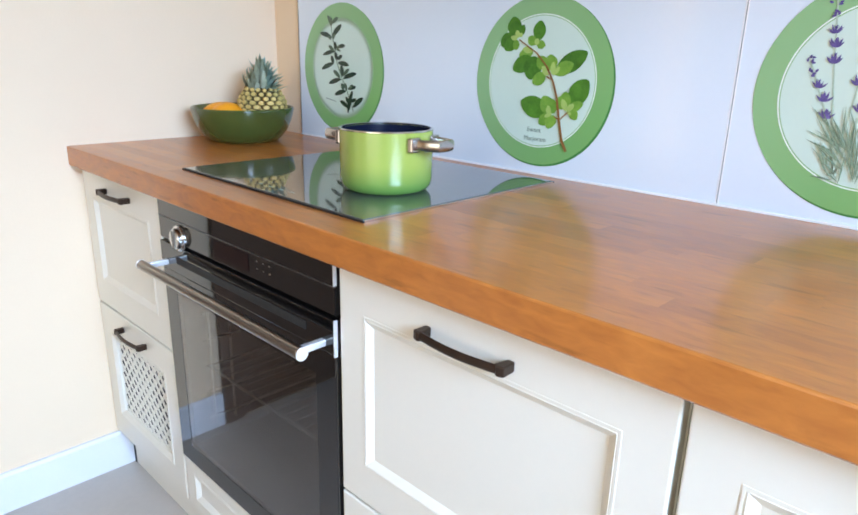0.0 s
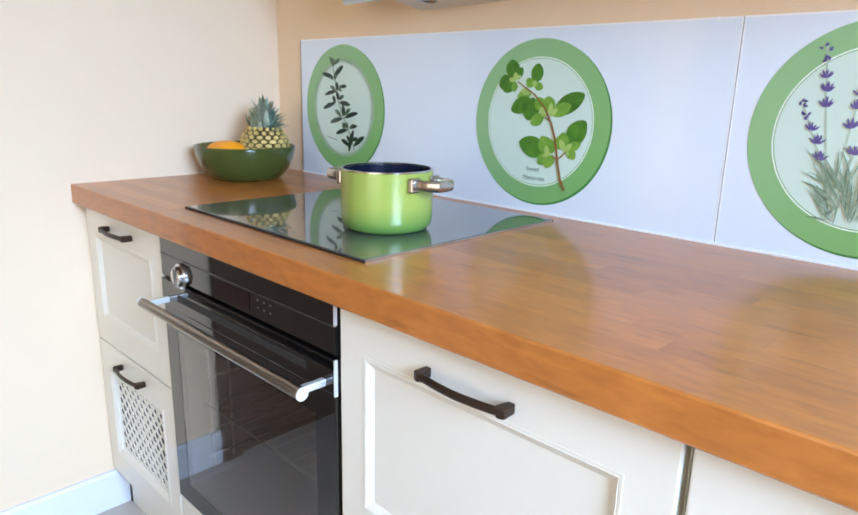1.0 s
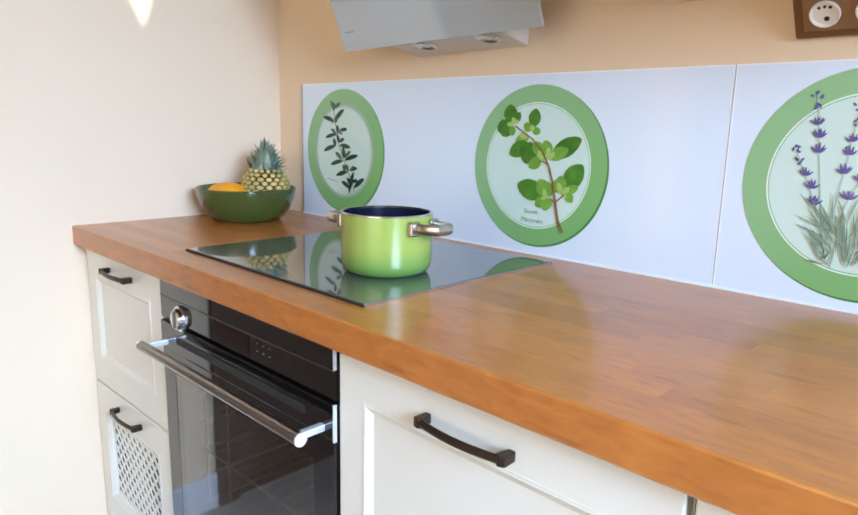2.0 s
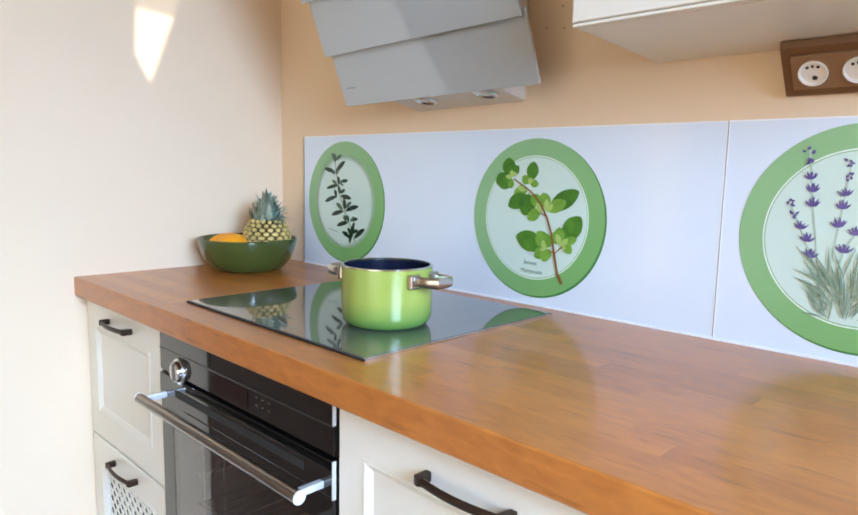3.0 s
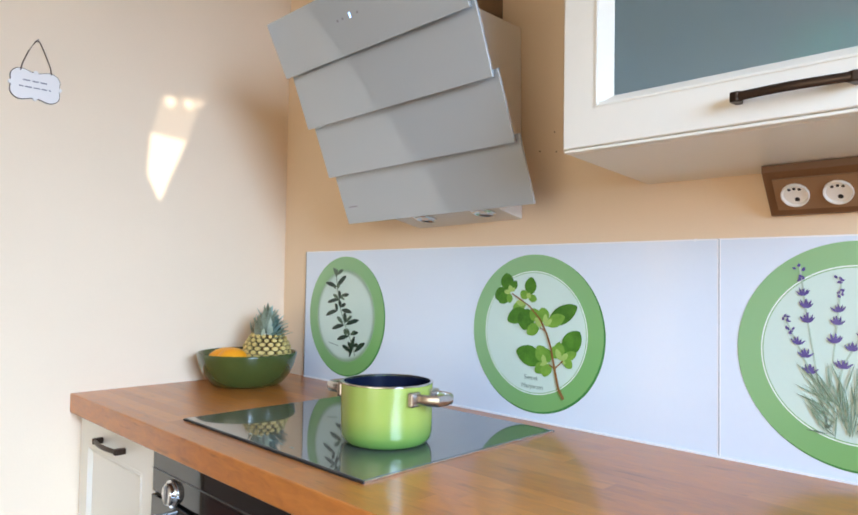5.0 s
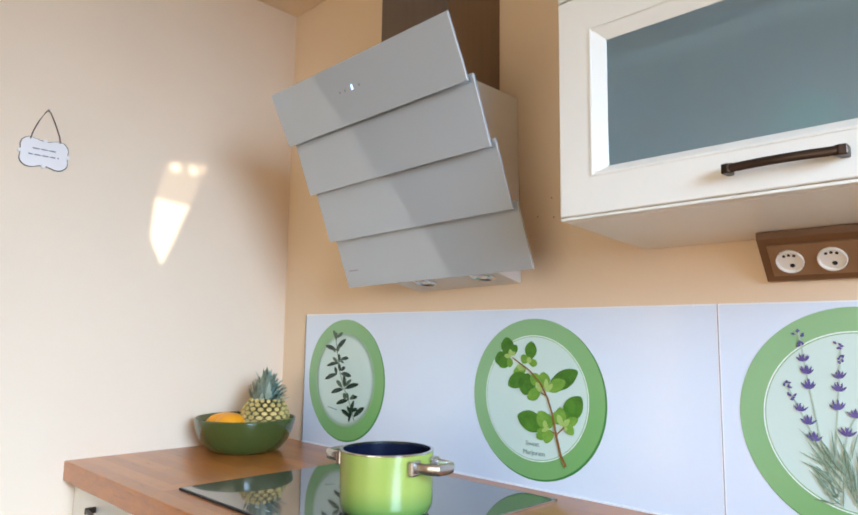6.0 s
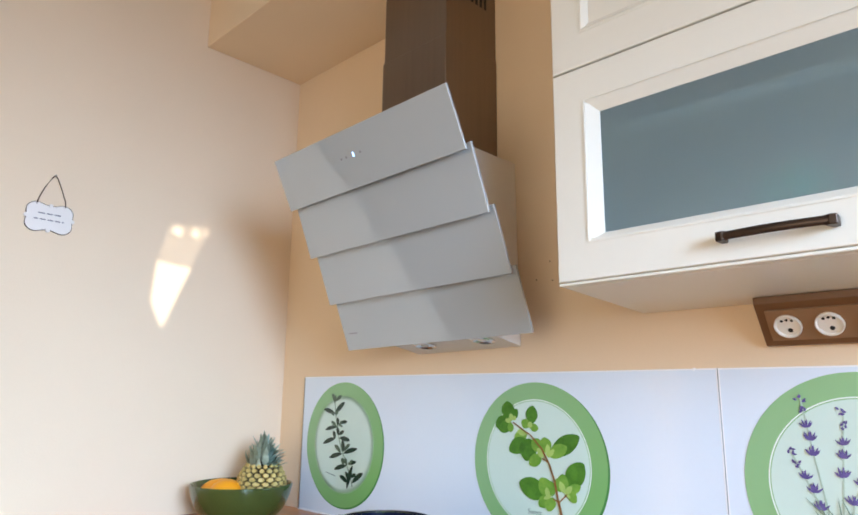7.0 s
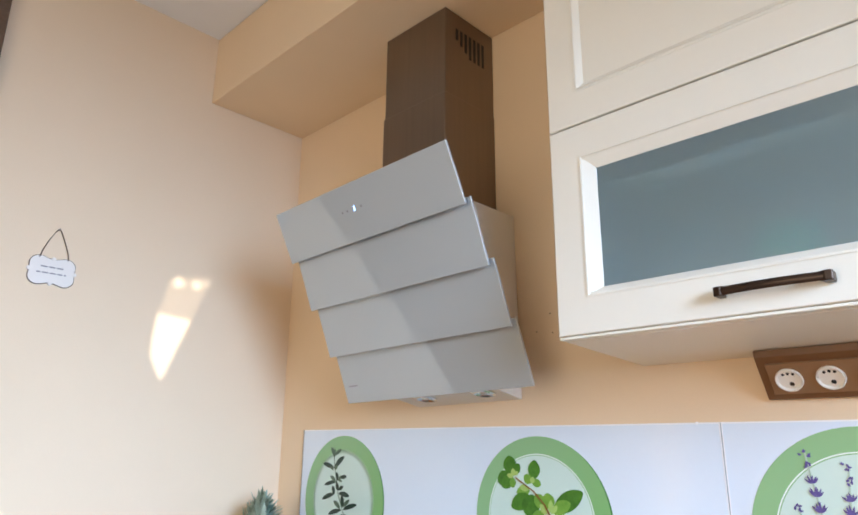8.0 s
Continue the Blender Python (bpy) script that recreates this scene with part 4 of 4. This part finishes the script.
for k in range(7):
    h = 0.010 + 0.012 * min(k + 1, 4)
    part("vent_slot", box(0.8895, 0.8908, -0.150 + k * 0.017, -0.141 + k * 0.017, 2.262 - h, 2.272), M_MATBLACK, ch)

# the hood hangs slightly askew
askew = Matrix.Translation((0.0, 0, 0.20)) @ Matrix.Rotation(radians(-1.2), 4, "Y") @ Matrix.Translation((0.0, 0, -0.20))
for ob in hood.children_recursive:
    if ob != ch and ob.parent != ch:
        ob.data.transform(askew)

# ---- wall cabinet ----
WX0, WX1, WY = 1.252, 1.902, -0.300
wc = thing("wall_cabinet", ((WX0 + WX1) / 2, -0.15, 1.408), "ivory wall cabinet with a frosted glass flap door", "cabinet")
CY0, CXA, CXB = WY + 0.022, WX0 + 0.001, WX1 - 0.001
part("bottom_panel", prism([(CY0, 1.412), (-0.001, 1.397), (-0.001, 1.430), (CY0, 1.430)], "x", CXA, CXB, 0.0015), M_IVORY, wc)
part("side_panel", box(CXA, CXA + 0.017, CY0, -0.001, 1.4302, 2.296), M_IVORY, wc)
part("side_panel", box(CXB - 0.017, CXB, CY0, -0.001, 1.4302, 2.296), M_IVORY, wc)
part("top_panel", box(CXA, CXB, CY0, -0.001, 2.2962, 2.316), M_IVORY, wc)
part("back_panel", box(CXA + 0.0172, CXB - 0.0172, -0.012, -0.001, 1.4302, 2.296), M_CARCASS, wc)
part("shelf", box(CXA + 0.0172, CXB - 0.0172, CY0 + 0.022, -0.0122, 1.662, 1.684), M_IVORY, wc, "ivory shelf behind the frosted glass")
part("divider", box(CXA + 0.0172, CXB - 0.0172, CY0, -0.0122, 1.781, 1.799), M_IVORY, wc)
green = lathe([(0, 0), (0.050, 0), (0.056, 0.004), (0.062, 0.040), (0.060, 0.085), (0.050, 0.110), (0.044, 0.120), (0.040, 0.120), (0.046, 0.108), (0.056, 0.084), (0.058, 0.04), (0.05, 0.008), (0, 0.008)], (1.597, -0.214, 1.4305), 40)
solo("storage_jar", green, M_GREENJAR, "green jar standing behind the frosted glass", "jar", smooth=True)
part("edge_bead", box(WX0, WX1, WY + 0.004, WY + 0.021, 1.4125, 1.4175, 0.0015), M_IVORY, wc)


def glass_flap(x0, x1, z0, z1, parent, rail=0.064, stile=0.063):
    y, th = WY, 0.020
    d = part("flap_door", frame_mesh(x0, x1, z0, z1, y, th, stile, rail), M_IVORY, parent)
    a0, a1, b0, b1, s = x0 + stile, x1 - stile, z0 + rail, z1 - rail, 0.021
    sb = 0.012
    for pts, ax, lo, hi in (([(y + .001, b0), (y + .012, b0 + sb), (y + .018, b0 + sb), (y + .018, b0)], "x", a0, a1), ([(y + .001, b1), (y + .012, b1 - s), (y + .018, b1 - s), (y + .018, b1)], "x", a0, a1)):
        part("moulding", prism(pts, ax, lo, hi), M_IVORY, d)
    for e, sg in ((a0, 1), (a1, -1)):
        part("moulding", prism([(e, y + .001), (e + sg * s, y + .012), (e + sg * s, y + .018), (e, y + .018)], "z", b0 + .004, b1 - .004), M_IVORY, d)
    part("pane", box(a0 + s * .6, a1 - s * .6, y + 0.0125, y + 0.0165, b0 + sb * .6, b1 - s * .6), M_FROST, d, "frosted blue-grey glass pane")
    for q in ((a0 - .004, a0 - .001, b0 - .004, b1 + .004), (a1 + .001, a1 + .004, b0 - .004, b1 + .004), (a0 - .001, a1 + .001, b0 - .004, b0 - .001), (a0 - .001, a1 + .001, b1 + .001, b1 + .004)):
        part("bead", box(q[0], q[1], y - 0.0014, y + 0.004, q[2], q[3]), M_IVORY, d)
    return d


fl = glass_flap(WX0 + 0.001, WX1 - 0.001, 1.418, 1.7885, wc)
bow_handle(1.594, 1.450, WY, fl, 0.148, 0.024)
framed_front("door_front", WX0 + 0.001, WX1 - 0.001, 1.7915, 2.314, wc, rail=0.067, y=WY)

# ---- corner socket strip under the wall cabinet ----
SX0, SX1 = 1.478, 1.80
st = thing("socket_strip", (1.62, -0.02, 1.325), "brown corner socket strip with white power sockets", "socket strip")
part("housing", prism([(-0.001, 1.322), (-0.012, 1.322), (-0.062, 1.388), (-0.062, 1.3995), (-0.001, 1.3965)], "x", SX0, SX1, 0.001), M_SOCKBOX, st)
fa2, fb2 = Vector((0, -0.012, 1.322)), Vector((0, -0.062, 1.388))
fdir = (fb2 - fa2).normalized()
fout = Vector((0, -fdir.z, fdir.y))
if fout.y > 0:
    fout = -fout


def on_strip(x0, x1, s0, s1, h):
    c = [fa2 + fdir * s0 - fout * 0.001, fa2 + fdir * s1 - fout * 0.001, fa2 + fdir * s1 + fout * h, fa2 + fdir * s0 + fout * h]
    return prism([(p.y, p.z) for p in c], "x", x0, x1, 0.0008)


part("face_plate", on_strip(SX0 + 0.014, SX1 - 0.014, 0.012, 0.070, 0.004), M_SOCKPLATE, st, "lighter brown face plate")
for k in range(4):
    cxs = 1.522 + 0.0605 * k
    m = Matrix.Translation(Vector((cxs, 0, 0)) + fa2 + fdir * 0.040 + fout * 0.0090) @ Matrix(((1, 0, 0, 0), (0, fdir.y, fout.y, 0), (0, fdir.z, fout.z, 0), (0, 0, 0, 1)))
    bm = lathe([(0.0210, -0.0052), (0.0208, -0.0010), (0.0198, 0.0), (0.0182, -0.0008), (0.0172, -0.0044), (0, -0.0044)], (0, 0, 0), 40)
    bm.transform(m)
    so = part("socket", bm, M_WHITEPL, st, "white round power socket", True)
    for dx, dz, r in ((-0.0075, 0.010, 0.0024), (0, 0.0115, 0.0024), (0.0075, 0.010, 0.0024), (0.002, -0.008, 0.0038)):
        bm = lathe([(r, 0.0), (r, 0.0006), (0, 0.0006)], (dx, dz, -0.0044), 14)
        bm.transform(m)
        part("pin_hole", bm, M_MATBLACK, so)

# ---- plaque on the side wall ----
plq = thing("wall_plaque", (0.004, -0.738, 1.67), "white scalloped enamel plaque hanging on a brown wire", "wall sign")
PC = (-0.738, 1.671)
def scallop(k, grow=0.0):
    pts = []
    for i in range(96):
        a = 2 * math.pi * i / 96
        d = min(abs(a - math.pi / 2), abs(a - 1.5 * math.pi))
        e = min(a, abs(a - math.pi), 2 * math.pi - a)
        r = 1 - 0.24 * math.exp(-(d / 0.30) ** 2) - 0.05 * math.exp(-(e / 0.22) ** 2)
        pts.append((PC[0] + (0.056 * r + grow) * math.copysign(abs(math.cos(a)) ** 0.62, math.cos(a)), PC[1] + (0.041 * r + grow) * math.copysign(abs(math.sin(a)) ** 0.62, math.sin(a))))
    return pts


part("border", prism(scallop(0, 0.0015), "x", 0.001, 0.0045), M_WIRE, plq)
part("face", prism(scallop(0), "x", 0.0012, 0.0062, 0.0008), M_PLAQUE, plq)
for oy, oz in ((0, 0.0325), (0, -0.0325), (0.0545, 0), (-0.0545, 0)):
    part("ornament", prism(disc_pts(PC[0] + oy, PC[1] + oz, 0.0052, 16), "x", 0.001, 0.0068, 0.0008), M_PLAQUE, plq)
for k, (w0, w1, dz) in enumerate(((-0.028, 0.026, 0.010), (-0.036, 0.034, -0.006))):
    x = w0
    r4 = random.Random(20 + k)
    while x < w1:
        wl = min(r4.uniform(0.008, 0.017), w1 - x)
        part("writing_bar", box(0.006, 0.0066, PC[0] + x, PC[0] + x + wl, PC[1] + dz - 0.0016, PC[1] + dz + 0.0016), M_BARS, plq)
        x += wl + 0.004
wire = [(-0.772, 1.703), (-0.768, 1.722), (-0.757, 1.752), (-0.742, 1.781), (-0.737, 1.786), (-0.731, 1.780), (-0.718, 1.752), (-0.706, 1.722), (-0.704, 1.705)]
part("wire", tube([(0.006, y, z) for y, z in wire], 0.0014, 8), M_WIRE, plq, smooth=True)
part("nail", tube([(0.0, -0.737, 1.785), (0.011, -0.737, 1.786)], 0.002, 10), M_STEEL, plq)

# ---- cooking pot ----
PX, PYY, PZ = 0.925, -0.375, CT1 + 0.0052
pot = thing("cooking_pot", (PX, PYY, PZ), "lime green enamel cooking pot with steel handles", "cooking pot")
PR, PH = 0.0850, 0.112
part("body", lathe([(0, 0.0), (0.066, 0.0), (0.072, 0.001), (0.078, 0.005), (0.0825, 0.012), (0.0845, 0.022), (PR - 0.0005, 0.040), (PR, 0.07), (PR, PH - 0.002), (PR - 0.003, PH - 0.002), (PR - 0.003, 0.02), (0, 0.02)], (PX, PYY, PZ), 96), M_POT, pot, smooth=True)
part("inner_wall", lathe([(PR - 0.0032, PH - 0.0035), (PR - 0.0038, PH - 0.0035), (PR - 0.004, 0.012), (PR - 0.012, 0.0205), (0, 0.0205)], (PX, PYY, PZ), 96), M_POTIN, pot, "dark blue enamel inside", True)
part("rim", lathe([(PR - 0.0045, PH - 0.003), (PR - 0.0045, PH), (PR - 0.002, PH + 0.0006), (PR + 0.0012, PH - 0.0004), (PR + 0.0012, PH - 0.0018), (PR, PH - 0.0028), (PR - 0.003, PH - 0.003), (PR - 0.0045, PH - 0.003)], (PX, PYY, PZ), 96), M_CHROME, pot, "steel rim", True)
AX = radians(8)
for s in (0, math.pi):
    m = Matrix.Translation((PX, PYY, PZ + 0.089)) @ Matrix.Rotation(AX + s, 4, "Z")
    pts = [(PR + 0.001, -0.028), (PR + 0.014, -0.028), (PR + 0.030, -0.026), (PR + 0.047, -0.020), (PR + 0.050, 0), (PR + 0.047, 0.020), (PR + 0.030, 0.026), (PR + 0.014, 0.028), (PR + 0.001, 0.028)]
    bm = tube([(x, y, 0.002) for x, y in pts], 0.0066, 12, (0.5, 1.45))
    bm.transform(m)
    hnd = part("handle", bm, M_POTSTEEL, pot, "bent steel loop handle", True)
    for y in (-0.028, 0.028):
        bm = box(PR - 0.006, PR + 0.006, y - 0.0125, y + 0.0125, -0.012, 0.014, 0.003)
        bm.transform(m)
        part("bracket", bm, M_POTSTEEL, hnd)
        bm = lathe([(0.004, 0), (0.0035, 0.0012), (0, 0.0014)], (0, 0, 0), 16)
        bm.transform(m @ Matrix.Translation((PR + 0.0058, y, 0.001)) @ Matrix.Rotation(radians(90), 4, "Y"))
        part("rivet", bm, M_STEEL, hnd)

# ---- fruit bowl ----
BX, BY, BZ = 0.156, -0.218, CT1 + 0.0005
BR = 0.138
bowl = thing("fruit_bowl", (BX, BY, BZ), "olive green glazed ceramic fruit bowl on the worktop", "bowl")
part("body", lathe([(0, 0), (0.086, 0), (0.092, 0.002), (0.104, 0.012), (0.119, 0.031), (0.131, 0.058), (0.1375, 0.084), (BR, 0.090), (BR - 0.002, 0.0925), (BR - 0.0045, 0.0915)], (BX, BY, BZ), 96), M_BOWL, bowl, smooth=True)
part("inside", lathe([(BR - 0.0045, 0.0915), (BR - 0.007, 0.086), (0.122, 0.055), (0.100, 0.026), (0.08, 0.014), (0, 0.012)], (BX, BY, BZ), 96), M_BOWLIN, bowl, "dark olive glazed inside", True)

# pineapple: eyes in spirals and a tuft of stiff leaves
px, py, pz = BX + 0.034, BY + 0.040, BZ + 0.030
pine = thing("pineapple", (px, py, pz), "ripe yellow-brown pineapple with grey-green crown in the bowl", "pineapple")
PHH, PRR = 0.112, 0.060


def pine_r(t):
    return PRR * (math.sin(math.pi * min(max(0.12 + 0.80 * t, 0), 1)) ** 0.45)


part("core", lathe([(0, 0)] + [(pine_r(k / 16) * 0.94, PHH * k / 16) for k in range(17)] + [(0, PHH)], (px, py, pz), 40), M_PINECORE, pine, smooth=True)
eye = bmesh.new()
bmesh.ops.create_uvsphere(eye, u_segments=8, v_segments=5, radius=1)
for v in eye.verts:
    if v.co.z > 0.8:
        v.co.z = 1.35
eye_me = mesh_of("eye", eye, M_PINE, True)
nrow = 11
for i in range(nrow):
    t = (i + 0.5) / nrow
    r = pine_r(t)
    cnt = 16
    for k in range(cnt):
        a = 2 * math.pi * (k + 0.5 * (i % 2)) / cnt
        e = new("eye", eye_me)
        e.parent = pine
        nv = Vector((math.cos(a), math.sin(a), 0.9 * (t - 0.45))).normalized()
        q = nv.to_track_quat("Z", "Y")
        e.matrix_basis = Matrix.LocRotScale(Vector((math.cos(a) * r * 0.95, math.sin(a) * r * 0.95, PHH * t)), q, Vector((r * 0.235 * (0.9 + 0.2 * ((i * 7 + k * 3) % 5) / 4), PHH / nrow * 0.86, 0.0075 + 0.0022 * ((i * 5 + k * 2) % 4) / 3)))
r5 = random.Random(11)
for k in range(96):
    lvl = k / 95
    a = k * 2.39996 + r5.uniform(-0.4, 0.4)
    side = 0.52 * math.cos(a) + 0.85 * math.sin(a)
    ln = 0.038 + 0.012 * lvl + r5.uniform(-0.008, 0.012)
    lean = radians(40 - 34 * lvl + r5.uniform(-9, 9) + (9 if side > 0.3 else 0))
    curl = (-0.35 if side < 0.3 else 0.35) * (1 - lvl) + r5.uniform(-0.15, 0.15)
    root = 0.037 * (1 - lvl) ** 0.8
    foot = PHH - 0.012 + 0.046 * lvl
    bm = bmesh.new()
    rows_v = []
    for j in range(6):
        t = j / 5
        th = lean + curl * t
        rr = root + ln * t * math.sin(th)
        zz = foot + ln * t * math.cos(th)
        w = 0.0088 * (1 - t ** 1.7) ** 0.85 + 0.0003
        c, s = math.cos(a), math.sin(a)
        rows_v.append([bm.verts.new((px + rr * c - q * s, py + rr * s + q * c, pz + zz + abs(q) * 0.35)) for q in (-w, 0, w)])
    for p, q in zip(rows_v, rows_v[1:]):
        for j in range(2):
            bm.faces.new((p[j], p[j + 1], q[j + 1], q[j]))
    bmesh.ops.solidify(bm, geom=bm.faces, thickness=0.0012)
    part("crown_leaf", bm, M_PINETEAL if side > 0.35 and k % 4 else M_PINELEAF, pine)
pine.rotation_euler = (0, radians(2), 0)


def orange(x, y, z, r, sx=1.0, turn=0.0, name="orange", label="bright orange fruit lying in the bowl"):
    prof = [(r * math.sin(math.pi * k / 20) * (1 + 0.03 * math.cos(math.pi * k / 10)), -r * 0.95 * math.cos(math.pi * k / 20)) for k in range(21)]
    prof[0], prof[-1] = (0, prof[0][1] + r * 0.03), (0, prof[-1][1] - r * 0.05)
    bm = lathe(prof, (0, 0, 0), 40)
    bm.transform(Matrix.Translation((x, y, z)) @ Matrix.Rotation(turn, 4, "Z") @ Matrix.Diagonal((sx, 1, 1, 1)))
    o = solo(name, bm, M_ORANGE, label, "orange", smooth=True, group="fruit in the bowl")
    return o


orange(BX - 0.042, BY - 0.034, BZ + 0.067, 0.038, 1.65, 0.85)
orange(BX + 0.010, BY - 0.052, BZ + 0.068, 0.040, 1.15, 0.9)
orange(BX - 0.030, BY + 0.070, BZ + 0.060, 0.040)


# small drill holes left in the wall by the hood, and a screw by the chimney
for x, z in ((1.038, 1.532), (1.000, 1.494), (1.043, 1.488)):
    hole = lathe([(0.0017, 0), (0.0017, 0.0006), (0, 0.0006)], (0, 0, 0), 12)
    hole.transform(Matrix.Translation((x, -0.0002, z)) @ Matrix.Rotation(radians(90), 4, "X"))
    part("drill_hole", hole, M_SOCKPLATE, wall_back)
